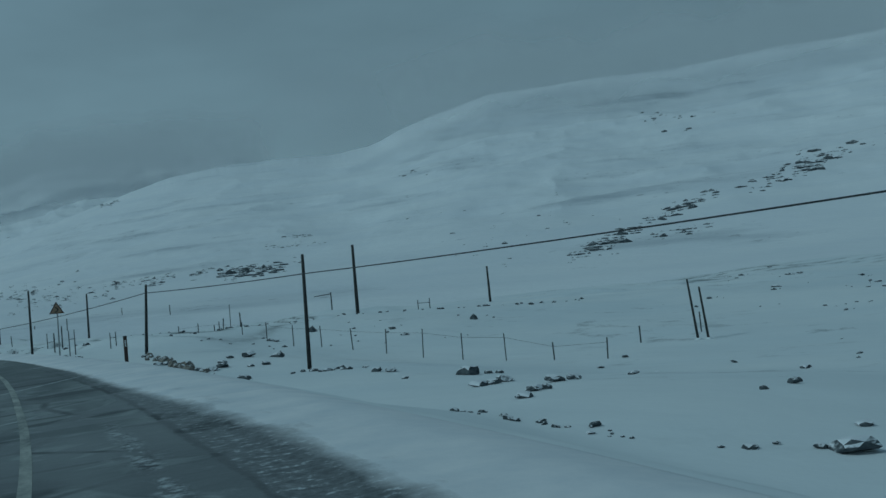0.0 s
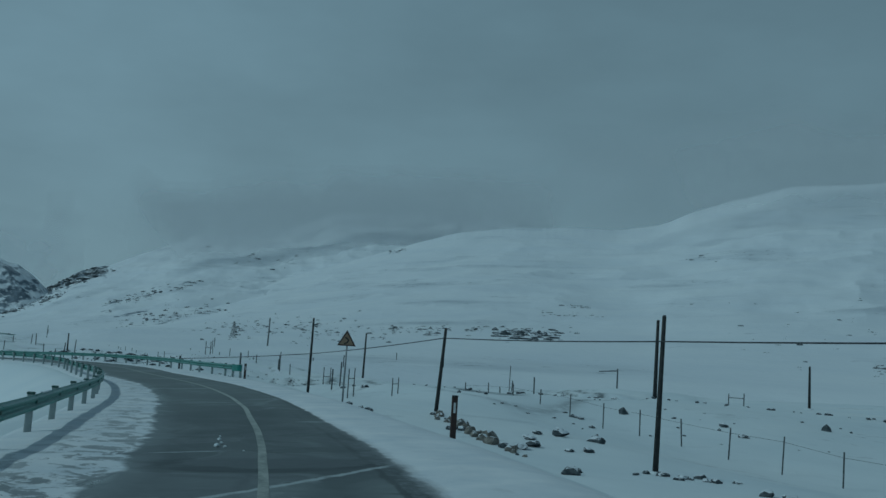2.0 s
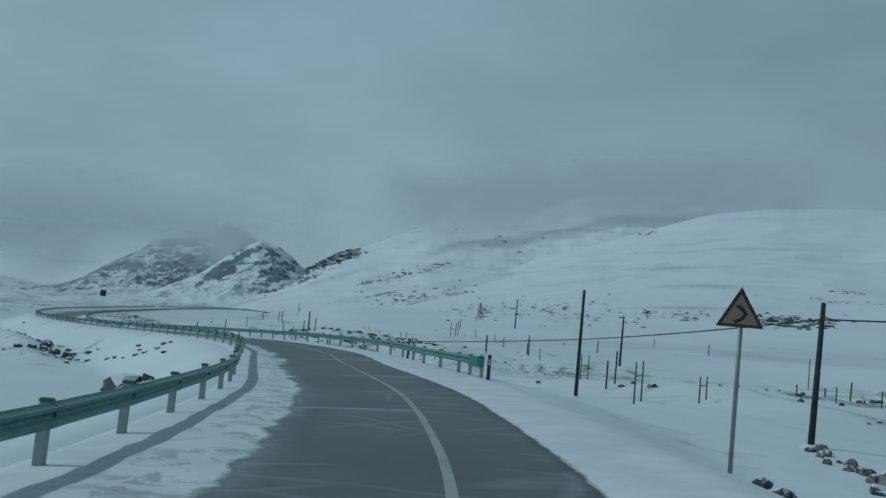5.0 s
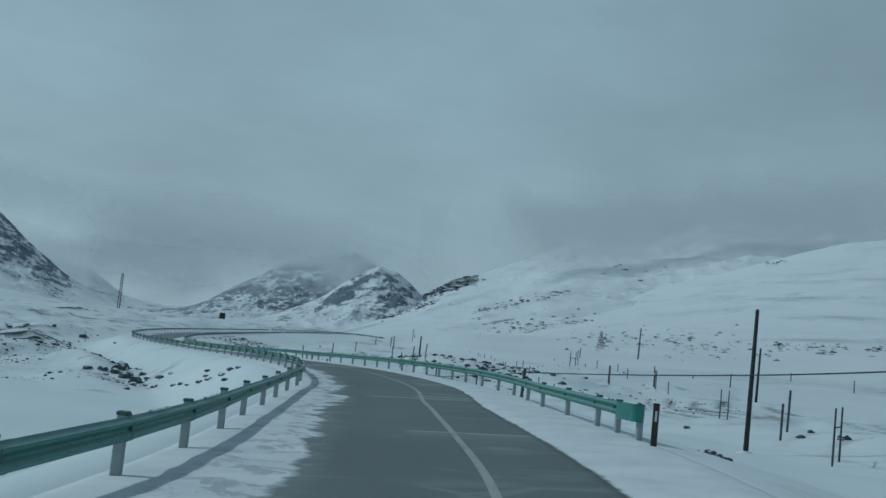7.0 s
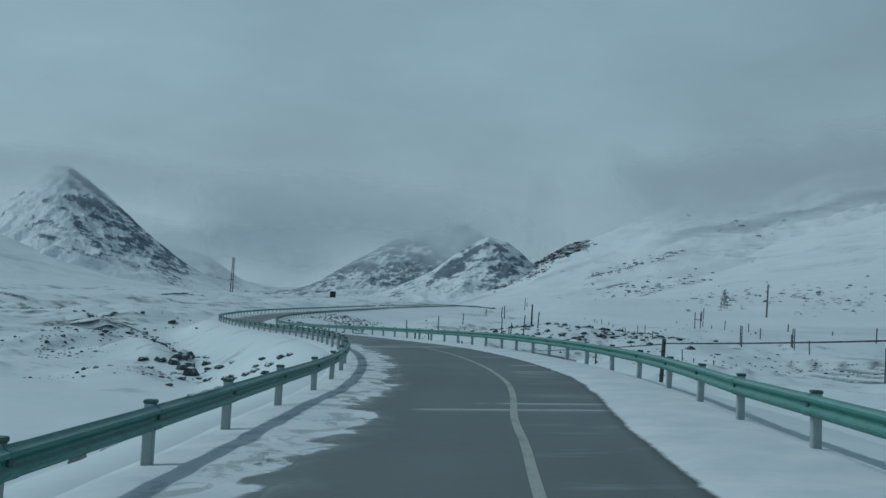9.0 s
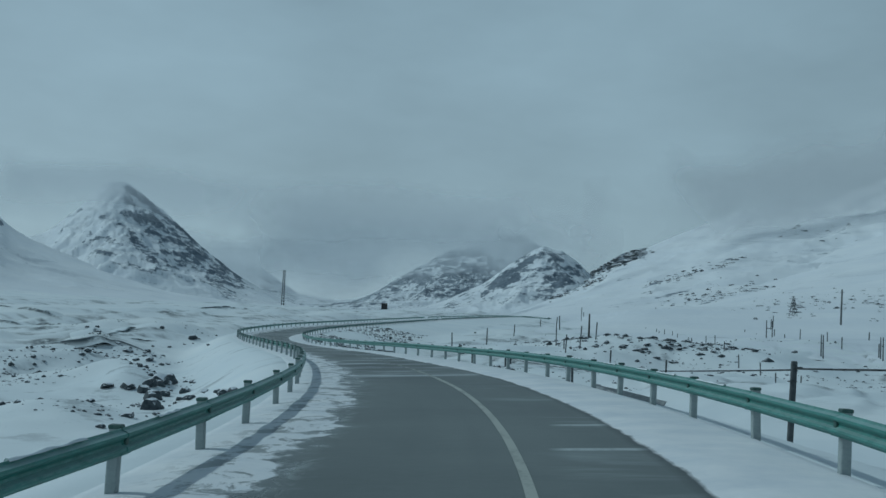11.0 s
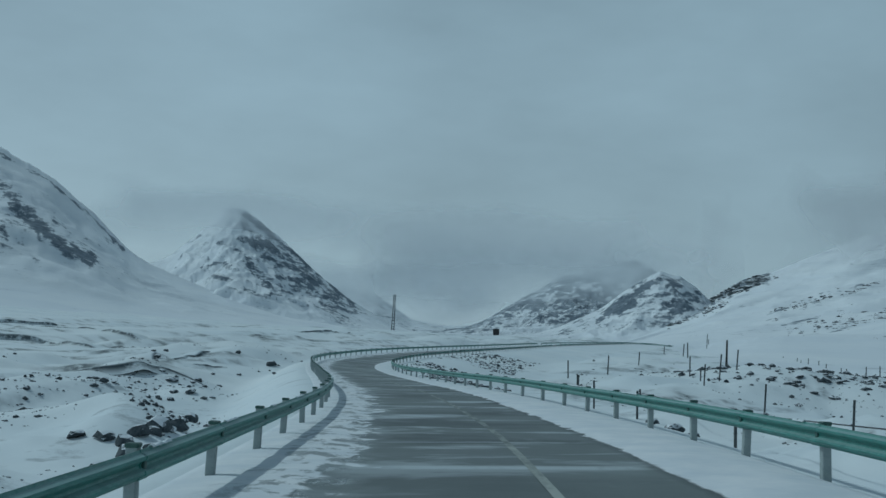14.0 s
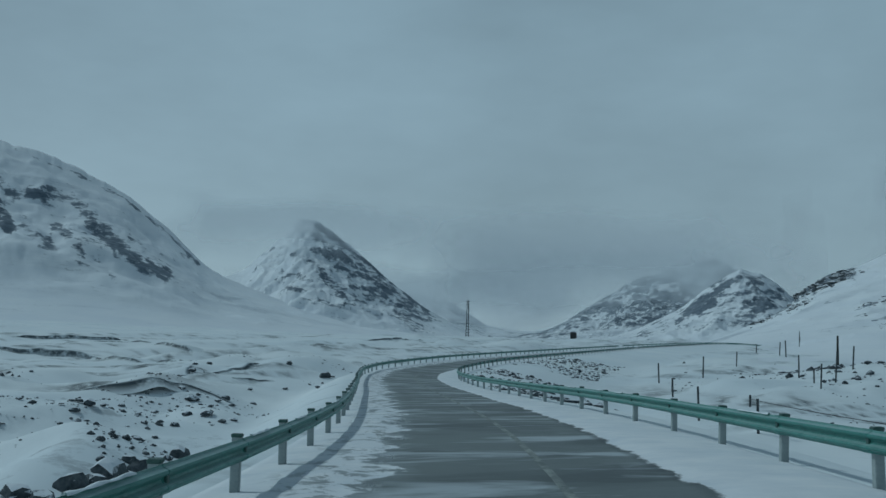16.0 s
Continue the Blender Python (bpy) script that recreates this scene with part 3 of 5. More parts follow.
def height(x, y):
    """The lie of the land, without the mountains."""
    s, o = station(x, y)
    rel = s - S0
    road = np.interp(s, LINE_S, LINE_Z) + np.interp(s, LINE_S, LINE_B) * np.clip(o, -4.6, 4.6)
    drop_l = np.interp(rel, [-60, 60, 120, 190, 270, 400], [2.6, 2.8, 3.2, 3.0, 2.0, 1.0])
    bumps = 0.22 * fractal(x / 9, y / 9, 4, 3) + 0.5 * fractal(x / 45, y / 45, 3, 8)
    bearing = np.degrees(np.arctan2(-62 - x, y - 84))
    open_valley = 1 - np.exp(-(((bearing - 58) / 11) ** 2))
    r = road - verge(rel, o) + 6.5e-5 * np.clip(o - 70, 0, 900) ** 2 * open_valley
    l = road - drop_l * smoothstep(4.7, 11.5, -o) + 3.2e-5 * np.clip(-o - 70, 0, 1500) ** 2 * open_valley
    z = np.where(o > 0, r, l)
    z = z + bumps * smoothstep(5.0, 15.0, np.abs(o)) * (1 + smoothstep(80, 500, np.abs(o)) * 3)
    z = z - 1.0 * smoothstep(18, 34, o) * (1 - smoothstep(58, 84, o)) * (1 - smoothstep(70, 95, rel))
    hummock = np.clip(fractal(x / 13, y / 13, 4, 33) - 0.05, 0, 1) * 2.6 * smoothstep(9, 15, -o) * (1 - smoothstep(45, 80, -o)) * smoothstep(125, 165, rel)
    hummock = hummock + np.clip(fractal(x / 16, y / 16, 4, 35) - 0.05, 0, 1) * 2.2 * smoothstep(14, 24, o) * (1 - smoothstep(90, 130, o)) * smoothstep(90, 140, rel)
    hummock = hummock + (1.0 + 0.5 * fractal(x / 6, y / 6, 4, 37)) * 2.7 * np.exp(-(((x + MOUND[0]) / 20) ** 2 + ((y - MOUND[1]) / 16) ** 2))
    hummock = hummock + 1.5 * np.exp(-(((x + 167) / 14) ** 2 + ((y - 227) / 12) ** 2))
    z = z - 1.1 * np.exp(-(((x + 27) / 9) ** 2 + ((y - 93.5) / 9) ** 2))
    z = z + 0.75 * np.exp(-(((x - 0.5) / 8) ** 2 + ((y - 28.5) / 9) ** 2)) * smoothstep(5.0, 9.0, o)
    z = z - 0.65 * np.exp(-(((x + 9) / 15) ** 2 + ((y - 77) / 12) ** 2))
    z = z - 1.6 * np.exp(-(((x + 28) / 42) ** 2 + ((y - 152) / 44) ** 2)) - 0.35 * np.exp(-(((x + 52) / 9) ** 2 + ((y - 96) / 7) ** 2))
    z = z + hummock + 0.05 * fractal(x / 1.6, y / 1.6, 3, 21) * smoothstep(4.4, 7.0, np.abs(o))
    z = z + 0.40 * sum(smoothstep(k, k + 0.05, bank_field(x, y)) for k in BANKS) * bank_zone(rel, o)
    return z - 0.10 * (1 - smoothstep(4.25, 4.75, np.abs(o)))


def floor_at(x, y):
    return float(height(np.array([x]), np.array([y]))[0])


# ---------------------------------------------------------------- ground: one snowy sheet to the horizon
HUB = np.array((-62.0, 84.0))
radii = [0.3]
while radii[-1] < 3900:
    radii.append(radii[-1] + max(0.62, radii[-1] * 0.0135 if radii[-1] > 45 else 0.62))
radii = np.array(radii)
angles = np.linspace(0, 2 * np.pi, 1000, endpoint=False)
rr, aa = np.meshgrid(radii, angles, indexing="ij")
gx, gy = HUB[0] + rr * np.cos(aa), HUB[1] + rr * np.sin(aa)
gz = height(gx.ravel(), gy.ravel()).reshape(gx.shape)
ground = new("ground", grid_mesh("ground", np.stack([gx, gy, gz], -1), len(radii), len(angles), SNOW, wrap=True))
g_att = ground.data.attributes.new("bare", "FLOAT", "POINT")
g_att.data.foreach_set("value", np.ascontiguousarray(bare_ground(gx.ravel(), gy.ravel()), np.float32))
tagged(ground, "snow-covered valley floor with thin bare patches", "ground", kind="structure")

# the carriageway with its snowy shoulders
s_near = np.arange(2.0, S0 + 215, 0.25)
s_far = np.arange(S0 + 216, LINE_S[-1] - 5, 2.0)
road_s = np.r_[s_near, s_far]
road_o = np.r_[-4.85, -4.6, np.arange(-4.4, 4.41, 0.2), 4.6, 4.85]
ss, oo = np.meshgrid(road_s, road_o, indexing="ij")
rx, ry, rz = on_road(ss, oo)
edge_shift = np.interp(ss - S0, [92, 107, 130, 150], [0, 0.42, 0.42, 0.1]) * (oo > 0) - np.interp(ss - S0, [30, 45, 62, 74, 85, 118, 130], [0, -0.22, -0.22, 0, 0.25, 0.25, 0.0]) * (oo < 0) + np.interp(ss - S0, [0, 16, 24, 32], [0.0, 0.0, 0.05, 0]) * (oo > 0)
eo = oo - edge_shift
cover = np.maximum(smoothstep(2.1, 2.6, eo), smoothstep(2.3, 3.0, -eo))
rz = rz + cover * (1 - smoothstep(3.7, 4.6, np.abs(oo))) * (0.04 + 0.035 * fractal(rx / 0.8, ry / 0.8, 4, 5)) + 0.008 * fractal(rx / 2.2, ry / 2.2, 3, 6)
rz = rz - verge(ss - S0, oo)
rz = rz - 0.02 * (np.abs(oo) > 4.5) - 0.22 * (np.abs(oo) > 4.7)
road = new("road", grid_mesh("road", np.stack([rx, ry, rz], -1), len(road_s), len(road_o), ROAD, np.stack([eo, ss], -1)))
tagged(road, "wet grey asphalt road with snow drifted over its edges", "road", kind="structure")

# the worn centre line
line_s = np.arange(4.0, S0 + 240, 0.5)
line_o = np.array([-0.07, 0.0, 0.07])
ss, oo = np.meshgrid(line_s, line_o, indexing="ij")
oo = oo + np.interp(ss - S0, [0, 12, 25, 35, 42, 50, 65, 80, 95, 105, 140, 160], [-0.4, -0.3, -0.15, 0.05, 0.3, 0.5, 0.5, 0.35, 0.4, 0.55, 0.55, 0.35])
lx, ly, lz = on_road(ss, oo)
lz = lz + 0.008 * fractal(lx / 2.2, ly / 2.2, 3, 6) + 0.007
mark = new("road_marking", grid_mesh("road_marking", np.stack([lx, ly, lz], -1), len(line_s), 3, LINE, np.stack([oo, ss], -1)))
tagged(mark, "worn pale yellow centre line painted on the asphalt", "road marking", kind="structure")


# ---------------------------------------------------------------- mountains
SLOPES = {}


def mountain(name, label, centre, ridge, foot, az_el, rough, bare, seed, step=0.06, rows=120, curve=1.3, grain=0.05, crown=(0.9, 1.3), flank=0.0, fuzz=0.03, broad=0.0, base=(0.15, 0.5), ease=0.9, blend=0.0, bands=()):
    """A range fitted to the camera's view: crest `ridge` metres from centre, a viewpoint, at elevations given by
    bearing (both in degrees).
    """
    az_el = sorted(az_el)
    az = np.arange(az_el[0][0], az_el[-1][0], step)
    el = np.interp(az, [a for a, _ in az_el], [e for _, e in az_el])
    k = max(3, int(ease / step)) | 1
    win = np.hanning(k + 2)[1:-1]
    el = np.convolve(np.pad(el, k // 2, "edge"), win / win.sum(), "valid")
    u = np.r_[np.linspace(0, 1, rows), 1.06, 1.15, 1.3]
    uu, zz = np.meshgrid(u, az, indexing="ij")
    soft = el
    if broad:
        k = int(broad / step) | 1
        win = np.hanning(k + 2)[1:-1]
        soft = np.convolve(np.pad(el, k // 2, "edge"), win / win.sum(), "valid")
    rise_to = smoothstep(0.72, 1.0, uu)
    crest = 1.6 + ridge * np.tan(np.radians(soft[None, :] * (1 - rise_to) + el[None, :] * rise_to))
    r = foot + (ridge - foot) * uu
    rise = np.where(uu < 1, np.clip(uu, 0, 1) ** curve, 1 - 2.0 * (uu - 1))
    a = np.radians(zz)
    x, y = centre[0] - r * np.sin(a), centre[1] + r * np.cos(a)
    big = ridge * grain
    forms = fractal(x / (big * 3), y / (big * 3), 3, seed)
    gully = 1 - 2 * np.abs(fractal(x / big, y / big, 5, seed + 20, 0.46))
    crag = 1 - 2 * np.abs(fractal(x / (big * 0.3), y / (big * 0.3), 4, seed + 40, 0.5))
    taper = smoothstep(base[0] * 0.7, base[1] * 0.8, uu) * (1 - 0.72 * smoothstep(0.8, 1.0, uu))
    tall = ridge * np.tan(np.radians(np.maximum(el, 1.0)))
    z = crest * rise + tall * rough * taper * (0.10 * forms + 0.075 * gully + fuzz * crag)
    z = z + 0.008 * rough * tall * fractal(zz * 5, uu * 3, 4, seed + 9, 0.6) * smoothstep(0.9, 1.0, uu)
    z = z - 6 * (1 - smoothstep(0, 0.05, uu))
    if blend:
        g = height(x.ravel(), y.ravel()).reshape(x.shape)
        w = blend * smoothstep(0.05, 0.3, uu) * smoothstep(0, 5, zz - az[0]) * smoothstep(0, 5, az[-1] - zz)
        z = np.where(uu < 0.8, 0.5 * (z + g + np.sqrt((z - g) ** 2 + w**2)), z)
    me = grid_mesh(name, np.stack([x, y, z], -1), len(u), len(az), MOUNTAIN)
    att = me.attributes.new("bare", "FLOAT", "POINT")
    low = bare[0] + (bare[1] - bare[0]) * smoothstep(*base, uu) * (1 - smoothstep(*crown, uu)) + 0.05 * gully + 0.05 * crag * smoothstep(0.1, 0.3, uu) + flank * (1 - 2 * smoothstep(68.8, 70.4, az[None, :]))
    sight = np.degrees(np.arctan2(z - 1.6, r))
    for width, gain, *path in bands:
        near = np.full(z.shape, 99.0)
        for (a0, e0), (a1, e1) in zip(path, path[1:]):
            da, de = a1 - a0, e1 - e0
            t = np.clip(((zz - a0) * da + (sight - e0) * de) / (da * da + de * de), 0, 1)
            near = np.minimum(near, np.hypot(zz - a0 - t * da, sight - e0 - t * de))
        near = near + 0.9 * width * fractal(zz * 2.6, sight * 2.6, 4, seed + 5, 0.6)
        low = np.maximum(low, low + gain * (1 - smoothstep(0.25 * width, 1.25 * width, near)))
    att.data.foreach_set("value", np.ascontiguousarray(low, np.float32).ravel())
    ob = new(name, me)
    SLOPES[name] = (centre, az, u, x, y, z)
    return tagged(ob, label, "mountain", kind="structure")


def on_slope(name, bearing, elevation):
    """The place on a mountain's face at a bearing and elevation as seen from its viewpoint, centre."""
    centre, az, u, x, y, z = SLOPES[name]
    j = int(np.argmin(np.abs(az - bearing)))
    el = np.degrees(np.arctan2(z[:, j] - 1.6, np.hypot(x[:, j] - centre[0], y[:, j] - centre[1])))
    i = int(np.argmax(el[: len(u) - 3] >= elevation))
    return Vector((x[i, j], y[i, j], z[i, j]))


# camera positions on the drive that crests and clouds are fitted to
VIEW_LATE, VIEW_MID, VIEW_EARLY = (-84, 97), (-30, 50), (-13, 27)
mountain("mountain_west", "steep snowy mountain with dark rock outcrops", VIEW_LATE, 1700, 750,
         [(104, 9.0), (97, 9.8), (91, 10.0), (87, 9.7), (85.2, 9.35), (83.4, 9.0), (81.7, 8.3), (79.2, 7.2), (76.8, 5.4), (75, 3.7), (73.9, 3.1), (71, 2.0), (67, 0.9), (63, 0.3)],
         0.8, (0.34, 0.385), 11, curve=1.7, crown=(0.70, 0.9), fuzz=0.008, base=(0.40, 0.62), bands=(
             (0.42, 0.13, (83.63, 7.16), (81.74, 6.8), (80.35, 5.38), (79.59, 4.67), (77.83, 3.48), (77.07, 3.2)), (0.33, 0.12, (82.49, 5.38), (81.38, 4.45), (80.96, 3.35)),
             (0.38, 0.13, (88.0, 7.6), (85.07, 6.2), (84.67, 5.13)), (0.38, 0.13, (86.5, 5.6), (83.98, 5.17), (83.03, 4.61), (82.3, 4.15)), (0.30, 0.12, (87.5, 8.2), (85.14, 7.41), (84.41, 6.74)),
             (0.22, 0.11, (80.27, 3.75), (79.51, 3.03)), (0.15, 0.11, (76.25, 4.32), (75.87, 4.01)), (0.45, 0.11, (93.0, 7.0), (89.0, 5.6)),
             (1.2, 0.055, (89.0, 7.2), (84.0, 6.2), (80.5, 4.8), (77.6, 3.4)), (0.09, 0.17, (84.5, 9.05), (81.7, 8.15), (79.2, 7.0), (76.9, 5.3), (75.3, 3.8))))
mountain("mountain_peak", "cone-shaped snowy peak with banded dark rock", VIEW_LATE, 2200, 1500,
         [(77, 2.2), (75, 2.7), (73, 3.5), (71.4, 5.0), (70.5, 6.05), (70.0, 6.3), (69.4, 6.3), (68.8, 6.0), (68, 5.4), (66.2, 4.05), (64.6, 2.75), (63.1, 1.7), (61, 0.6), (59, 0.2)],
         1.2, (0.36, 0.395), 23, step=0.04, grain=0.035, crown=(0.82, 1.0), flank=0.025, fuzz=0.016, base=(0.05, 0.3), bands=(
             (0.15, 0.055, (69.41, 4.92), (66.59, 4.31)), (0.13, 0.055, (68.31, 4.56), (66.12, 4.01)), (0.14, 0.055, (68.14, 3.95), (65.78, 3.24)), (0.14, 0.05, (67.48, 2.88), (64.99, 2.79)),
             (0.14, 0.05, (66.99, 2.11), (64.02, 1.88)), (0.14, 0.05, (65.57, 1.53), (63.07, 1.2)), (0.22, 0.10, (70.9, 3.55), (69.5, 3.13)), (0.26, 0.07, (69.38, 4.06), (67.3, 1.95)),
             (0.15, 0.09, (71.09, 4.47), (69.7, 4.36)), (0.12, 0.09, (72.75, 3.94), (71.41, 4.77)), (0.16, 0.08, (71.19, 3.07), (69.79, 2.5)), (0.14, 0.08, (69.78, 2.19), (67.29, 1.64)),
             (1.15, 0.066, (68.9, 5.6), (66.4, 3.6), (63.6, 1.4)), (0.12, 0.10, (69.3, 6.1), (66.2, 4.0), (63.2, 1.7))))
mountain("mountain_far", "distant misty mountain at the valley's head", VIEW_LATE, 3300, 2500,
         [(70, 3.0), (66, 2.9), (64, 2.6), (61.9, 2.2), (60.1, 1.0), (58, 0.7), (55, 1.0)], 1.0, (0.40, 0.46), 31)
mountain("mountain_middle", "rocky snow-dusted mountain with its top in cloud", VIEW_LATE, 2600, 2000,
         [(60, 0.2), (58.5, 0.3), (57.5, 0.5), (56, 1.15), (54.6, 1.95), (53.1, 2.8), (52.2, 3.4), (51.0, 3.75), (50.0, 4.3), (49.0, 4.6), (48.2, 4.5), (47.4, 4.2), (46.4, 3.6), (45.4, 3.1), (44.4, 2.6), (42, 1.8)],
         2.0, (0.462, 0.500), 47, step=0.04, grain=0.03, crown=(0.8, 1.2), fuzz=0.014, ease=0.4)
mountain("mountain_spur", "rocky snow-streaked spur below the cloud", VIEW_LATE, 1780, 1450,
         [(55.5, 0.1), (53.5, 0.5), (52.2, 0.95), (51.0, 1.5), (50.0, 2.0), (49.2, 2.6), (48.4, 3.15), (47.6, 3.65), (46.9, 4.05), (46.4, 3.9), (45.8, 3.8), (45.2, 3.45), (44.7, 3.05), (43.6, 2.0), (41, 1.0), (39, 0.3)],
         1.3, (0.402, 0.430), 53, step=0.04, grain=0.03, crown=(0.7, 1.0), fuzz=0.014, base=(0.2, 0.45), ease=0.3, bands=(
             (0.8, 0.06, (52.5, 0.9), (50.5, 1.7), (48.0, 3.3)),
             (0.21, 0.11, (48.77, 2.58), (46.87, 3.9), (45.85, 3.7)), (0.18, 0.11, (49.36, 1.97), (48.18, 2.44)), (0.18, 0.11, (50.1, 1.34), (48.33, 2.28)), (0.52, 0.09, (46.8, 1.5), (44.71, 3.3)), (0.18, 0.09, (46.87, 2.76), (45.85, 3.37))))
mountain("mountain_ridge", "long snowy ridge with a dark crag at its end", VIEW_MID, 2000, 700,
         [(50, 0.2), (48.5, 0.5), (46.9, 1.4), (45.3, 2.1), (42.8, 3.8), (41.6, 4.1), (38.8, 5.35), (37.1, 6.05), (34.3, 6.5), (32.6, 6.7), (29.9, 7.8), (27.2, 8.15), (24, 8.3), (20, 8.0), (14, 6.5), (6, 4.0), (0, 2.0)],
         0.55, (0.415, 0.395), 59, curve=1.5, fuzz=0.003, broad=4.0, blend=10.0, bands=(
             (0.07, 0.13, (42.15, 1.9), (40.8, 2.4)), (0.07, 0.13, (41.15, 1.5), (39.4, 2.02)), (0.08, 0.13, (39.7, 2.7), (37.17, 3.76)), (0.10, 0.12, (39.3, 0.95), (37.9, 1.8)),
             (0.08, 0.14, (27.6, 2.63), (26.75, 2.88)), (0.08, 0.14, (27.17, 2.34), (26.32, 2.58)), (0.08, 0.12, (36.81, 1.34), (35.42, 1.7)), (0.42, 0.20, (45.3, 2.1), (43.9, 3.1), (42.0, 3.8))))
mountain("mountain_slope", "broad smooth snow-covered mountainside", VIEW_EARLY, 1450, 260,
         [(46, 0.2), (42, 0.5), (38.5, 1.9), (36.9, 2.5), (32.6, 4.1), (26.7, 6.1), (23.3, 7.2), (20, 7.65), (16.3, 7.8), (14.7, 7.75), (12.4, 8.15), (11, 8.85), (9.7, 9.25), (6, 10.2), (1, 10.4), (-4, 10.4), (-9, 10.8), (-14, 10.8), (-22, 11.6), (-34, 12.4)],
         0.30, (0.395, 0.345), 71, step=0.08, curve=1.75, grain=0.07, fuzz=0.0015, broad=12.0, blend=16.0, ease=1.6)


# ---------------------------------------------------------------- guard rails
POST_H = 0.80


def beam_mesh(length, name="beam"):
    """A W-shaped rail panel along +y, its face towards -x."""
    half = [(0.0, 0.155), (0.004, 0.150), (-0.012, 0.125), (-0.072, 0.100), (-0.078, 0.078), (-0.066, 0.055), (-0.012, 0.028), (0.0, 0.0)]
    prof = half + [(x, -z) for x, z in half[-2::-1]]
    bm = bmesh.new()
    rings = []
    for y in (0.0, length * 0.5, length):
        rings.append([bm.verts.new((x, y, z)) for x, z in prof] + [bm.verts.new((x + 0.008, y, z)) for x, z in prof[::-1]])
    n = len(rings[0])
    for a, b in zip(rings, rings[1:]):
        for i in range(n):
            bm.faces.new((a[i], a[(i + 1) % n], b[(i + 1) % n], b[i]))
    bm.faces.new(rings[0][::-1])
    bm.faces.new(rings[-1])
    return mesh_of(bm, name, GREEN)


def end_mesh():
    """The wrap-round end of a rail: a tall rounded nose, hollow behind, from y = 1.5 forward to y = -0.1."""
    bm = bmesh.new()
    plan = [(-0.085, 1.5), (-0.105, 1.25), (-0.11, 0.05)]
    plan += [(0.03 - 0.14 * math.cos(a), -0.02 - 0.13 * math.sin(a)) for a in np.linspace(0.15, math.pi - 0.15, 7)]
    plan += [(0.17, 0.05), (0.16, 0.45)]
    rings = []
    for z, k in ((0.175, 0.97), (0.185, 1.0), (0.06, 1.03), (-0.06, 1.03), (-0.205, 1.0), (-0.195, 0.97)):
        rings.append([bm.verts.new((x * k, y, z - 0.02 * min(1.0, max(0.0, y)))) for x, y in plan])
    for a, b in zip(rings, rings[1:]):
        for i in range(len(plan) - 1):
            bm.faces.new((a[i], b[i], b[i + 1], a[i + 1]))
    bm.faces.new(rings[0][::-1])
    return mesh_of(bm, "end_piece", GREEN)


def small_meshes():
    bm = bmesh.new()
    box(bm, (0.13, 0.14, 1.0), (0, 0, -0.5), 0.012)
    post = mesh_of(bm, "post", POST_GREEN)
    bm = bmesh.new()
    box(bm, (0.15, 0.16, 0.05), (0, 0, 0.015), 0.012)
    cap = mesh_of(bm, "cap", DARK_GREEN)
    bm = bmesh.new()
    box(bm, (0.16, 0.10, 0.20), (0, 0, 0), 0.01)
    block = mesh_of(bm, "spacer", DARK_GREEN)
    bm = bmesh.new()
    rings = []
    for y in np.linspace(0, 4.0, 12):
        w, h = 0.035 + 0.012 * math.sin(y * 5.1), 0.025 + 0.012 * math.sin(y * 3.7 + 1)
        rings.append([bm.verts.new(c) for c in ((-w, y, 0), (-w * 0.5, y, h), (w * 0.5, y, h), (w, y, 0))])
    for a, b in zip(rings, rings[1:]):
        for i in range(3):
            bm.faces.new((a[i], b[i], b[i + 1], a[i + 1]))
    snow = mesh_of(bm, "snow_cap", SNOW, True)
    return post, cap, block, snow


POST_ME, CAP_ME, BLOCK_ME, SNOW_ME = small_meshes()
BEAM_ME, END_ME, SPLICE_ME = beam_mesh(4.06), end_mesh(), beam_mesh(0.34, "splice")
SPLICE_ME.transform(Matrix.Translation((-0.005, -0.10, 0)))
for _v in SPLICE_ME.vertices:
    _v.co.z *= 1.03


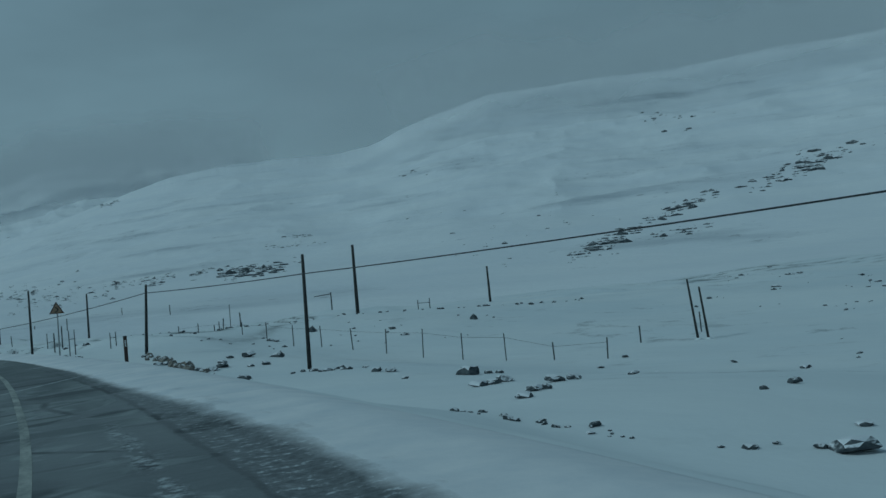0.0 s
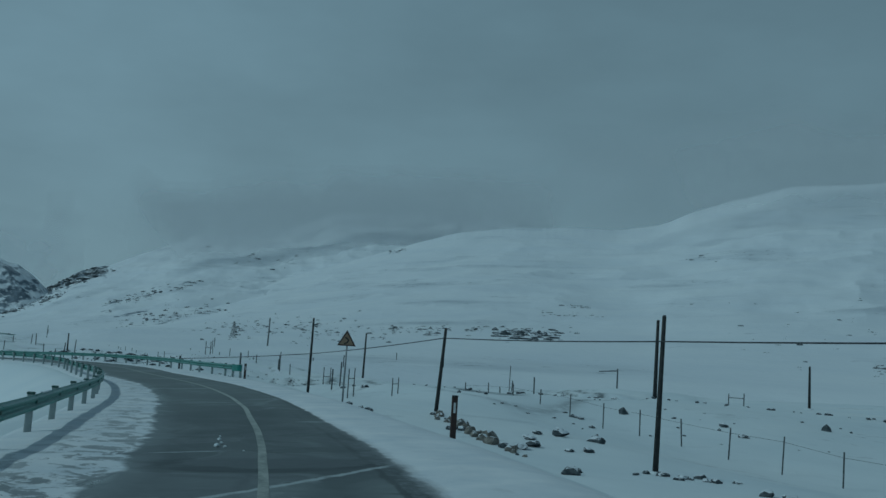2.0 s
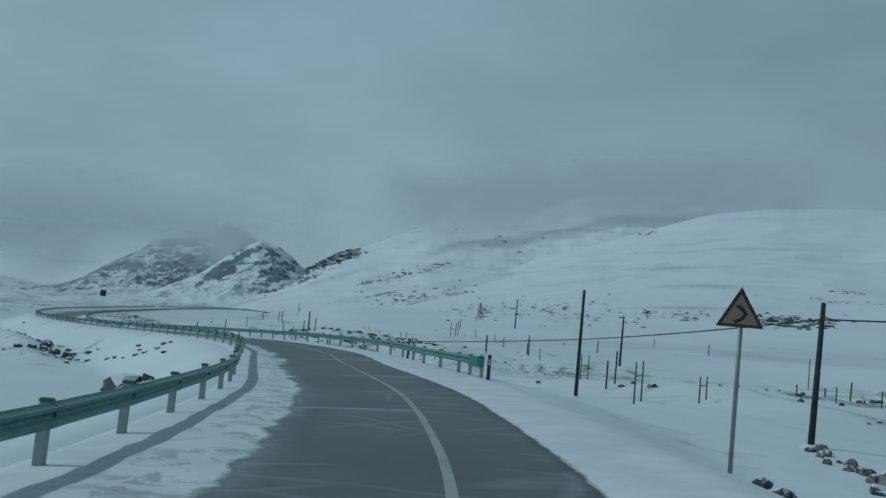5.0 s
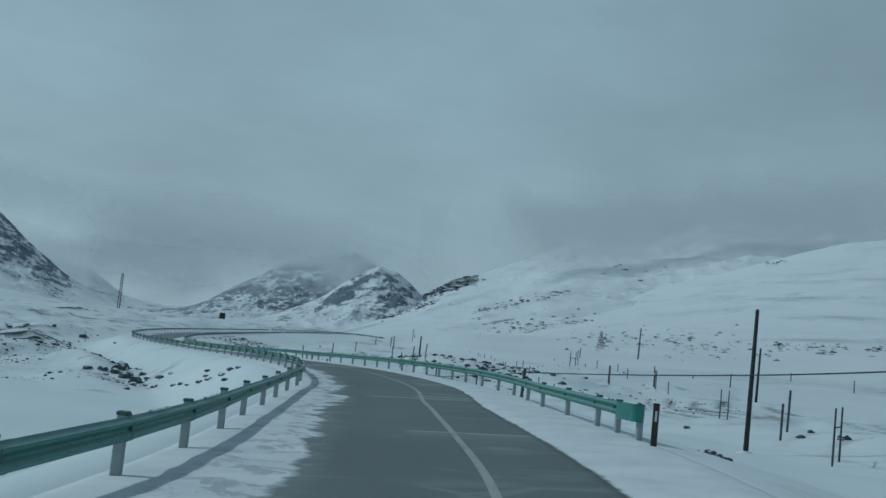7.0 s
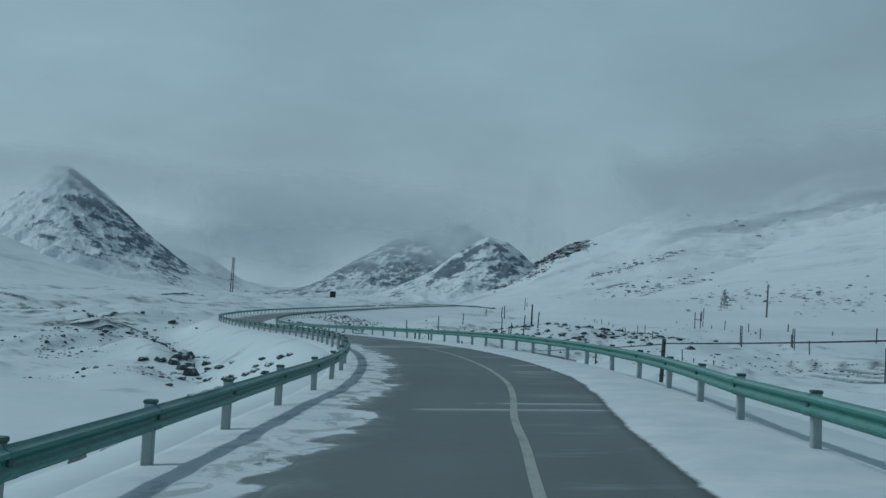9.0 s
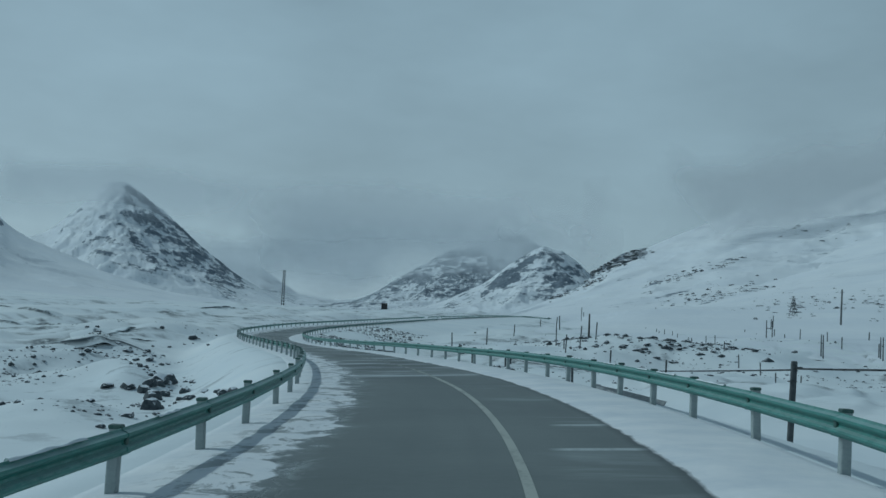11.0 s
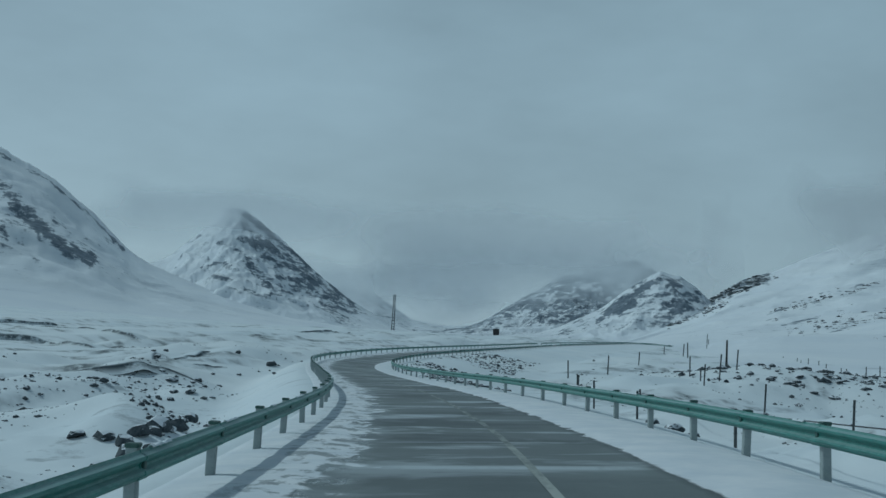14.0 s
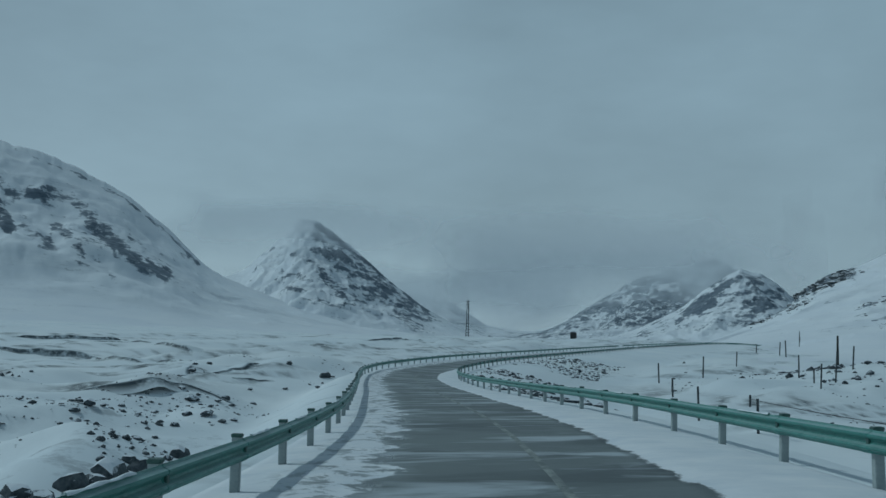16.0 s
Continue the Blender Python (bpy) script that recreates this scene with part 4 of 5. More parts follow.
def guard_rail(label, offset, marks, stop, shift, side, end=False, step=4.0):
    """side: +1 where the carriageway lies towards -offset of the rail. marks: post numbers and their stations, then one post a step."""
    top = new("guard_rail")
    tagged(top, label, "guard rail", "guard rails")
    count, at = zip(*marks)
    rels = list(np.interp(range(count[-1] + 1), count, at))
    rels += list(np.arange(rels[-1] + step, stop, step))
    places = []
    for rel in rels:
        x, y, z = (float(v) for v in on_road(S0 + rel, offset + float(np.interp(rel, *shift))))
        places.append(Vector((x, y, z)))
    for a, b in zip(places, places[1:]):
        d = b - a
        yaw = math.atan2(-d.x, d.y)
        tilt = math.asin(d.z / d.length)
        turn = Euler((tilt, 0, yaw)).to_matrix().to_4x4()
        flip = Matrix.Diagonal((side, 1, 1, 1))
        into = turn @ Matrix.Translation((-0.10 * side, 0, 0))
        stretch = Matrix.Diagonal((1, d.length / 4.0, 1, 1))
        yawed = Matrix.Rotation(yaw, 4, "Z")
        lean = Euler((random.uniform(-0.02, 0.02), random.uniform(-0.025, 0.025), 0)).to_matrix().to_4x4()
        post = share("post", POST_ME, top, Matrix.Translation(a + Vector((0, 0, POST_H - 0.04 + random.uniform(-0.02, 0.02)))) @ yawed @ lean)
        share("cap", CAP_ME, post, Matrix.Translation((0, 0, 0)))
        share("spacer", BLOCK_ME, post, Matrix.Translation((-0.06 * side, 0, -0.16)))
        share("beam", BEAM_ME, top, Matrix.Translation(a + Vector((0, 0, POST_H - 0.20))) @ into @ stretch @ flip)
        if a.x > -170:
            share("splice", SPLICE_ME, top, Matrix.Translation(a + Vector((0, 0, POST_H - 0.20))) @ into @ flip)
            if random.random() < 0.5:
                some = Matrix.Translation((0, random.uniform(0.1, 1.6), 0)) @ Matrix.Diagonal((0.8, random.uniform(0.12, 0.5), 0.8, 1))
                share("snow_cap", SNOW_ME, top, Matrix.Translation(a + Vector((0, 0, POST_H - 0.05))) @ into @ stretch @ some)
    if end:
        d = places[1] - places[0]
        turn = Matrix.Rotation(math.atan2(-d.x, d.y), 4, "Z") @ Matrix.Translation((-0.095 * side, 0, 0)) @ Matrix.Diagonal((side, 1, 1, 1))
        share("end_piece", END_ME, top, Matrix.Translation(places[0] + Vector((0, 0, POST_H - 0.20))) @ turn)
        share("snow_cap", SNOW_ME, top, Matrix.Translation(places[0] + Vector((0, 0, POST_H - 0.02))) @ turn @ Matrix.Translation((0.03, -0.12, 0)) @ Matrix.Diagonal((2.4, 0.15, 0.9, 1)))
    return top


guard_rail("long green steel guard rail with a thin snow cap", -4.15, ((0, 20.6), (16, 84.85), (21, 105.3), (23, 113.6), (24, 118.3), (25, 122.8), (28, 135.3), (31, 146.8), (32, 150.8)), 460,
           ([0, 55, 85, 105, 125, 147, 175], [-0.15, -0.05, -0.22, -0.02, 0.0, 0.12, 0.05]), -1, step=4.02)
guard_rail("green steel guard rail with a rounded end piece", 4.3, ((0, 82.85), (1, 84.8), (2, 86.9), (3, 91.0), (9, 114.9), (11, 121.7), (14, 131.4), (16, 138.8), (20, 154.1), (22, 162.4)), 440,
           ([80, 95, 107, 122, 140, 152, 166, 190], [0.2, 0.05, 0.3, 0.4, 0.4, 0.2, 0.0, -0.1]), 1, True)
for off, start, side in ((-4.2, 464, -1), (4.25, 444, 1)):
    guard_rail("far stretch of green guard rail along the bend", off, ((0, start), (1, start + 8)), 860, ([0, 1], [0.0, 0.0]), side, step=8.0)


# ---------------------------------------------------------------- poles, cable and posts on the right-hand plain
def utility_pole(label, base, top, r, arm=False, mat=None):
    """A tapered pole from the snow at base (x, y) to its top (x, y, z)."""
    x, y = base
    z = floor_at(x, y)
    ob = new("utility_pole")
    ob.location = (x, y, z)
    tip = Vector(top) - Vector((x, y, z))
    bm = bmesh.new()
    rod(bm, (0, 0, -0.4), tip, r * 1.25, r * 0.85, 10)
    part("shaft", bm, mat or POLE, ob, smooth=True)
    bm = bmesh.new()
    rod(bm, tip + Vector((0, 0, -0.02)), tip + Vector((0, 0, 0.06)), r * 0.95, r * 0.5, 10)
    part("pole_cap", bm, FENCE, ob)
    if arm:
        bm = bmesh.new()
        box(bm, (1.5, 0.09, 0.09), tip * 0.94, 0.01)
        part("crossarm", bm, POLE, ob)
    bm = bmesh.new()
    bmesh.ops.create_cone(bm, cap_ends=True, segments=10, radius1=r * 5, radius2=r * 1.5, depth=0.16, matrix=Matrix.Translation((0, 0, 0.04)))
    part("snow_collar", bm, SNOW, ob, smooth=True)
    return tagged(ob, label, "utility pole", "poles on the plain")


for base, top, r in (
    ((-53.5, 96.1), (-53.5, 96.2, 4.97), 0.10),
    ((-33.0, 77.1), (-33.3, 78.6, 3.95), 0.105),
    ((-16.2, 62.95), (-16.1, 63.1, 4.35), 0.105),
):
    utility_pole("dark weathered wooden pole standing in the snow", base, top, r)
for base, top, r in (
    ((-38.9, 163.4), (-38.9, 163.6, 9.7), 0.24), ((-20.1, 178.0), (-20.2, 178.2, 4.75), 0.17), ((-145.6, 279.0), (-145.5, 279.2, 9.3), 0.24),
    ((6.9, 78.0), (6.5, 78.0, 0.75), 0.075), ((7.6, 78.0), (7.25, 78.0, 0.15), 0.075), ((-198.5, 222.5), (-198.5, 222.5, 3.9), 0.17),
):
    utility_pole("plain dark wooden pole far out on the plain", base, top, r)
utility_pole("tall grey pole with a crossarm at the hill's foot", (-251, 392), (-250.8, 392.2, 16.9), 0.30, True, GREY_POLE)


def cable(label, nodes, r, sag):
    bm = bmesh.new()
    for a, b in zip(nodes, nodes[1:]):
        a, b = Vector(a), Vector(b)
        last = a
        for k in range(1, 11):
            t = k / 10
            p = a.lerp(b, t) - Vector((0, 0, sag * 4 * t * (1 - t) * (b - a).length / 30))
            rod(bm, last, p, r, r, 5)
            last = p
    ob = new("cable", mesh_of(bm, "cable", WIRE, True))
    return tagged(ob, label, "cable")


cable("black cable slung from pole to pole over the snow", [(24, 13.5, 3.3), (-16.15, 63.0, 3.25), (-33.2, 78.2, 3.35), (-53.5, 96.1, 1.95), (-73.55, 104.4, 0.72)], 0.032, 0.10)
cable("thin black wire between low fence posts", [(-73.55, 104.4, 0.68), (-119.2, 139.9, -2.0), (-163, 171.5, -3.2)], 0.03, 0.05)


def fence_post(label, x, y, top, r=0.05, name="fence_post", group="fence posts"):
    z = floor_at(x, y)
    ob = new(name)
    ob.location = (x, y, z)
    bm = bmesh.new()
    lean = Vector((random.uniform(-0.05, 0.05), random.uniform(-0.05, 0.05), 0)) * (top - z)
    box(bm, (2 * r, 2 * r, top - z + 0.4), lean * 0.5 + Vector((0, 0, (top - z - 0.4) / 2)), r * 0.3, Euler((-lean.y / (top - z + 0.4), lean.x / (top - z + 0.4), random.random())).to_matrix().to_4x4())
    part("stake", bm, FENCE, ob)
    for k in (0.45, 0.8):
        bm = bmesh.new()
        box(bm, (2.6 * r, 2.6 * r, 0.03), lean * k + Vector((0, 0, (top - z) * k)))
        part("wire_tie", bm, WIRE, ob)
    return tagged(ob, label, "fence post", group)


ROW = [(-44.1 + 3.46 * k, 108.4 - 3.06 * k, h) for k, h in enumerate((0.25, 0.42, 0.46, 0.25, 0.08, -0.33, -0.52, -0.82, -1.04, -1.17, -1.60, -1.72, -2.40, -2.20))]
for x, y, h in ROW:
    fence_post("thin grey fence post in a long row", x, y, h, 0.036)
cable("thin slack wire along the fence posts", [(x, y, h - 0.3) for x, y, h in ROW], 0.010, 0.02)
for x, y in ((3.0, 80.5), (7.5, 84.0)):
    fence_post("thin grey fence post in a long row", x, y, floor_at(x, y) + random.uniform(1.2, 1.5), 0.045)
for k in range(5):
    y = 114 + 8.5 * k
    x = 0.8 - 0.6 * (y - 47) + random.uniform(-0.5, 0.5)
    fence_post("thin grey fence post in a long row", x, y, floor_at(x, y) + random.uniform(1.4, 1.7), 0.055)
for k in range(16):
    x, y = -128 - 9.5 * k + random.uniform(-1, 1), 186 + 9.0 * k + random.uniform(-1, 1)
    fence_post("thin dark fence post on the valley floor", x, y, floor_at(x, y) + random.uniform(1.5, 2.1), 0.07)
for k in range(12):
    x, y = -150 - 12 * k + random.uniform(-2, 2), 250 + 10.5 * k + random.uniform(-2, 2)
    fence_post("thin dark fence post on the valley floor", x, y, floor_at(x, y) + random.uniform(1.8, 2.8), 0.09)
fence_post("stout dark post carrying a wire behind the guard rail", -73.55, 104.4, 0.97, 0.085)
for x, y, top in (
    (-119.2, 139.9, -1.75), (-163, 171.5, -2.8), (-123.7, 157.2, -1.3), (-141.5, 151.8, -1.9), (-181, 177, -1.9), (-156, 159, -1.7), (-148.5, 175.5, -1.25), (-203.9, 193.6, -0.6), (-206.3, 203.6, 0.45),
    (-213.7, 216.9, 1.25), (-188.9, 204.8, 1.05), (-171.8, 190.4, 0.2), (-192.7, 186.6, -2.4), (-179.5, 197.5, -0.6), (-186.1, 211.6, 2.4), (-179.4, 201.0, 1.6),
):
    fence_post("dark fence post on the low ground beyond the rail", x, y, top, 0.085)
for x, y, top in ((-305.1, 309.1, 2.9), (-269.8, 282.3, 3.6), (-253.9, 268.3, 3.8), (-375.9, 398.3, 9.0), (-334, 379.9, 4.1), (-258, 365, 7.2), (-251.5, 355, 6.0), (-177.2, 305, 1.7), (-160.7, 294.6, 3.0), (-177.4, 363.5, 5.4), (-144.7, 331.3, 4.6), (-196, 316, 3.0), (-411, 435, 7.6)):
    fence_post("dark post far across the valley floor", x, y, top, 0.12)
for x, y, top in ((-70.0, 190.1, 2.4), (-55.3, 103.3, 0.7), (-57.7, 109.1, 1.4)):
    fence_post("thin grey post standing alone in the snow", x, y, top, 0.055)


def frame_gate(label, a, b, top, r=0.07):
    """Two posts with one rail between them."""
    za, zb = floor_at(*a), floor_at(*b)
    ob = new("stock_gate")
    ob.location = (a[0], a[1], za)
    d = Vector((b[0] - a[0], b[1] - a[1], 0))
    for off, z in ((Vector((0, 0, 0)), 0), (d, zb - za)):
        bm = bmesh.new()
        rod(bm, off + Vector((0, 0, z - 0.3)), off + Vector((0, 0, top - za + random.uniform(-0.2, 0))), r, r * 0.8, 6)
        part("gate_post", bm, FENCE, ob)
    bm = bmesh.new()
    h = (top - za) * 0.62
    rod(bm, Vector((0, 0, h)), d + Vector((0, 0, h)), r * 0.6, r * 0.6, 6)
    part("gate_rail", bm, FENCE, ob)
    return tagged(ob, label, "gate", "gates on the plain")


for a, b, top, r in (
    ((-48.7, 94.4), (-49.3, 96.5), 1.1, 0.05), ((-99.3, 177.7), (-101.0, 183.0), 0.2, 0.09), ((-156.0, 253.0), (-158.5, 256.5), 1.9, 0.12),
    ((-165, 248.5), (-168, 252.5), 2.0, 0.12), ((-376.9, 446.3), (-372.3, 450.3), 11.0, 0.16), ((-210, 294.6), (-215, 304), 4.9, 0.14), ((-27.7, 155), (-25.4, 152), 0.6, 0.08), ((-45.4, 95.9), (-45.8, 97.8), 0.5, 0.05),
):
    frame_gate("pair of thin posts joined by a rail", a, b, top, r)


def arm_post(label, x, y, top, reach, r=0.10):
    z = floor_at(x, y)
    ob = new("signal_post")
    ob.location = (x, y, z)
    bm = bmesh.new()
    rod(bm, (0, 0, -0.3), (0, 0, top - z), r, r * 0.8, 7)
    part("upright", bm, FENCE, ob)
    bm = bmesh.new()
    rod(bm, (0, 0, top - z - 0.4), Vector((-reach, 0.3 * reach, top - z - 0.7)), r * 0.7, r * 0.6, 6)
    part("side_arm", bm, FENCE, ob)
    return tagged(ob, label, "post")


arm_post("dark post with one arm on the plain", -59.5, 222, 3.2, 4.0, 0.16)


# ---------------------------------------------------------------- sign, markers, tower, mast, board
def warning_sign():
    x, y = -26.95, 54.35
    z = floor_at(x, y)
    ob = new("warning_sign")
    ob.matrix_basis = Matrix.Translation((x, y, z)) @ Matrix.Rotation(radians(33), 4, "Z")
    top = 2.80 - z
    bm = bmesh.new()
    rod(bm, (0, 0, -0.4), (0.03, 0, top - 0.1), 0.038, 0.036, 12)
    part("post", bm, STEEL, ob, "galvanised steel post", True)

    def triangle(bm, half, low, high, y0, y1):
        c = [(-half, low), (half, low), (0, high)]
        f, b = ([bm.verts.new((px, yy, pz)) for px, pz in c] for yy in (y0, y1))
        bm.faces.new(f)
        bm.faces.new(b[::-1])
        for i in range(3):
            bm.faces.new((f[i], b[i], b[(i + 1) % 3], f[(i + 1) % 3]))

    low, high = top - 0.64, top
    bm = bmesh.new()
    triangle(bm, 0.375, low, high, -0.052, -0.045)
    part("border", bm, SIGN_EDGE, ob, "dark red-brown triangular border plate")
    bm = bmesh.new()
    triangle(bm, 0.285, low + 0.05, high - 0.115, -0.058, -0.0535)
    part("panel", bm, YELLOW, ob, "faded tan-yellow face")
    bm = bmesh.new()
    pts = [(-0.08, 0.08), (0.03, 0.14), (0.08, 0.22), (0.02, 0.29), (-0.05, 0.33)]
    for (ax, az), (bx, bz) in zip(pts, pts[1:]):
        d = Vector((bx - ax, 0, bz - az))
        box(bm, (d.length + 0.03, 0.004, 0.055), ((ax + bx) / 2, -0.0615, low + (az + bz) / 2), 0, Matrix.Rotation(-math.atan2(d.z, d.x), 4, "Y"))
    part("bend_symbol", bm, BLACK, ob, "dark curved bend symbol")
    for h in (0.12, 0.40):
        bm = bmesh.new()
        box(bm, (0.11, 0.03, 0.035), (0, -0.035, low + h), 0.004)
        part("clamp", bm, STEEL, ob)
    return tagged(ob, "yellow triangular bend warning sign on a grey post", "road sign")


warning_sign()


def marker_post(x, y, yaw, high=1.0):
    z = floor_at(x, y)
    ob = new("marker_post")
    ob.matrix_basis = Matrix.Translation((x, y, z)) @ Matrix.Rotation(radians(yaw), 4, "Z")
    bm = bmesh.new()
    box(bm, (0.125, 0.10, high + 0.35), (0, 0, (high - 0.35) / 2), 0.012)
    part("body", bm, BROWN, ob)
    bm = bmesh.new()
    box(bm, (0.045, 0.008, 0.22), (0, -0.053, high - 0.26), 0.003)
    part("reflector", bm, WHITE, ob, "white reflector strip")
    bm = bmesh.new()
    box(bm, (0.129, 0.104, 0.05), (0, 0, high - 0.02), 0.01)
    part("top_band", bm, BLACK, ob, "dark top band")
    return tagged(ob, "rust-brown roadside marker post with a white reflector", "marker post", "marker posts")


marker_post(-15.0, 37.75, 30)
marker_post(*(float(v) for v in on_road(S0 + 81.4, 4.42)[:2]), 38)


def lattice_tower():
    x, y = -295.3, 431
    z = floor_at(x, y)
    ob = new("pylon")
    ob.location = (x, y, z)
    high = 16.2 - z
    feet = [(-1.9, -1.9), (1.9, -1.9), (1.9, 1.9), (-1.9, 1.9)]
    for fx, fy in feet:
        bm = bmesh.new()
        rod(bm, (fx, fy, -0.5), (fx * 0.12, fy * 0.12, high), 0.10, 0.08, 5)
        part("leg", bm, FENCE, ob)
    levels = [0.0, 0.25, 0.45, 0.63, 0.79, 0.93]
    at = lambda i, k: Vector((feet[i][0] * (1 - 0.88 * k), feet[i][1] * (1 - 0.88 * k), high * k))
    for a, b in zip(levels, levels[1:]):
        bm = bmesh.new()
        for i in range(4):
            rod(bm, at(i, a), at((i + 1) % 4, b), 0.045, 0.045, 4)
            rod(bm, at((i + 1) % 4, a), at(i, b), 0.045, 0.045, 4)
        part("bracing", bm, FENCE, ob)
    bm = bmesh.new()
    for k, w in ((0.80, 2.6), (0.93, 1.9)):
        rod(bm, (-w, 0, high * k), (w, 0, high * k), 0.07, 0.07, 5)
    part("crossarm", bm, FENCE, ob)
    return tagged(ob, "small grey lattice pylon at the foot of the hill", "pylon")


lattice_tower()


def far_mast():
    x, y = -84 - 800 * math.sin(radians(61.05)), 97 + 800 * math.cos(radians(61.05))
    z = floor_at(x, y)
    ob = new("radio_mast")
    ob.location = (x, y, z)
    top = 1.5 + 800 * math.tan(radians(2.32)) - z
    for i in range(3):
        bm = bmesh.new()
        a = 2 * math.pi * i / 3
        rod(bm, (1.3 * math.cos(a), 1.3 * math.sin(a), -0.5), (0.7 * math.cos(a), 0.7 * math.sin(a), top), 0.34, 0.28, 6)
        part("leg", bm, FENCE, ob)
    for k in range(14):
        bm = bmesh.new()
        box(bm, (2.2, 2.0, 0.3), (0, 0, top * (k + 0.5) / 14), 0, Matrix.Rotation(k * 0.5, 4, "Z"))
        part("bracing", bm, FENCE, ob)
    return tagged(ob, "tall slender grey radio mast in the valley", "mast")


far_mast()


def far_board():
    x, y = -84 - 700 * math.sin(radians(55.45)), 97 + 700 * math.cos(radians(55.45))
    z = floor_at(x, y)
    ob = new("notice_board")
    ob.matrix_basis = Matrix.Translation((x, y, z)) @ Matrix.Rotation(radians(55), 4, "Z")
    low = 1.4 + 700 * math.tan(radians(0.40)) - z
    bm = bmesh.new()
    box(bm, (4.1, 0.4, 4.2), (0, 0, low + 2.1), 0.15)
    part("board", bm, BLACK, ob)
    for sx in (-1.3, 1.3):
        bm = bmesh.new()
        rod(bm, (sx, 0.3, -0.6), (sx, 0.3, low + 3.4), 0.14, 0.14, 6)
        part("leg", bm, FENCE, ob)
    return tagged(ob, "dark square board on two posts in the snowfield", "board")


far_board()


# ---------------------------------------------------------------- rocks
def rock_mesh(seed, flat, fine=2, mat=None):
    rnd = random.Random(seed)
    bm = bmesh.new()
    bmesh.ops.create_icosphere(bm, subdivisions=fine, radius=1.0)
    off = Vector((rnd.random() * 50, rnd.random() * 50, rnd.random() * 50))
    for v in bm.verts:
        n = noise.noise(v.co * 0.9 + off) * 0.55 + noise.noise(v.co * 2.3 + off) * 0.25
        v.co = v.co * (1 + n)
        v.co.z *= flat
        v.co.x *= 1.25
    for axis in ((1, 0.2, 0.3), (-0.4, 1, 0.2), (0.2, -1, 0.5), (-1, -0.3, 0.4)):
        n = Vector(axis).normalized()
        lim = 0.62
        for v in bm.verts:
            d = v.co.dot(n)
            if d > lim:
                v.co -= n * (d - lim)
    return mesh_of(bm, "boulder", mat or ROCK)


ROCKS = [rock_mesh(k, f) for k, f in enumerate((0.62, 0.5, 0.75, 0.42, 0.6, 0.5))]
PALE_ROCKS = [rock_mesh(40 + k, f, mat=PALE_ROCK) for k, f in enumerate((0.7, 0.6, 0.8, 0.65))]
SNOW_LUMPS = [rock_mesh(60 + k, f, mat=SNOW) for k, f in enumerate((0.6, 0.5, 0.7))]
PEBBLES = [rock_mesh(20 + k, f, 1) for k, f in enumerate((0.6, 0.45, 0.7, 0.4, 0.55))]


def boulder(x, y, size, label="dark boulder with a little snow on top", group="boulders", flat=0.8, kinds=ROCKS):
    ob = new("boulder", random.choice(kinds))
    s = size * 0.36
    ob.matrix_basis = pose(x, y, floor_at(x, y) + 0.28 * s, random.uniform(-12, 12), random.uniform(-12, 12), random.uniform(0, 360)) @ Matrix.Diagonal((s, s, s * flat, 1))
    return tagged(ob, label, "rock", group)


# along the foot of the bank, from the first marker post to the second pole
for k in range(34):
    t = k / 33
    x = -32.6 + 10.2 * t + random.uniform(-0.4, 0.4)
    y = 76.2 - 13.2 * t + random.uniform(-0.45, 0.45)
    size = random.choice((0.5, 0.7, 1.0, 1.3)) * (0.6 + 0.5 * math.sin(3.1 * t))
    boulder(x, y, size, "pale grey-brown boulder dusted with snow along the bank's foot", flat=1.0, kinds=PALE_ROCKS if k % 4 else ROCKS)
for k in range(16):
    boulder(-16.0 + random.uniform(-0.6, 3.2), 62.2 + random.uniform(-2.2, 0.8), random.choice((0.25, 0.35, 0.5)), "small dark stone strewn about the pole's foot", "stones")
for x, y, d in ((-26.3, 54.9, 0.7), (-26.0, 53.2, 0.5), (-24.6, 51.5, 0.4), (-23.4, 49.9, 0.55)):
    boulder(x, y, d, "small dark stone beside the road")
# rocks out on the flat, by the third pole and the fence
for x, y, d in (
    (-18.2, 57.3, 0.9), (-23.2, 67.2, 0.9), (-23.4, 66.0, 0.8), (-24.2, 74.5, 1.1), (-22.2, 75.0, 1.1), (-20.7, 68.2, 0.7), (-28.5, 69.2, 0.8),
    (-15.6, 61.8, 0.7), (-14.7, 61.4, 0.5), (-14.2, 62.4, 0.6), (-13.2, 60.6, 0.5), (-12.6, 62.0, 0.45), (-10.0, 57.0, 0.8),
    (-5.3, 52.5, 1.2), (-4.4, 53.2, 0.5), (-3.9, 53.6, 0.5), (-3.3, 42.0, 0.8), (-2.8, 42.6, 0.7), (-2.5, 43.8, 0.8), (-0.3, 40.3, 0.8), (0.3, 41.0, 0.7), (-0.5, 34.2, 0.6), (-0.2, 34.9, 0.5), (-0.5, 31.5, 0.6), (2.4, 43.5, 0.5), (3.4, 53.0, 0.4), (-10.9, 57.6, 0.7), (-8.0, 51.0, 0.4),
):
    boulder(x, y, 1.45 * d, "dark snow-capped boulder on the plain", flat=0.62)
for x, y, d in (
    (-25.3, 74.0, 0.9), (-24.4, 70.2, 1.0), (-25.0, 71.2, 0.7), (-23.3, 78.6, 1.1), (-25.5, 78.5, 1.1), (-21.4, 67.4, 0.8), (-18.5, 58.5, 1.1),
):
    boulder(x, y, d, "dark snow-capped boulder on the plain", flat=0.62)
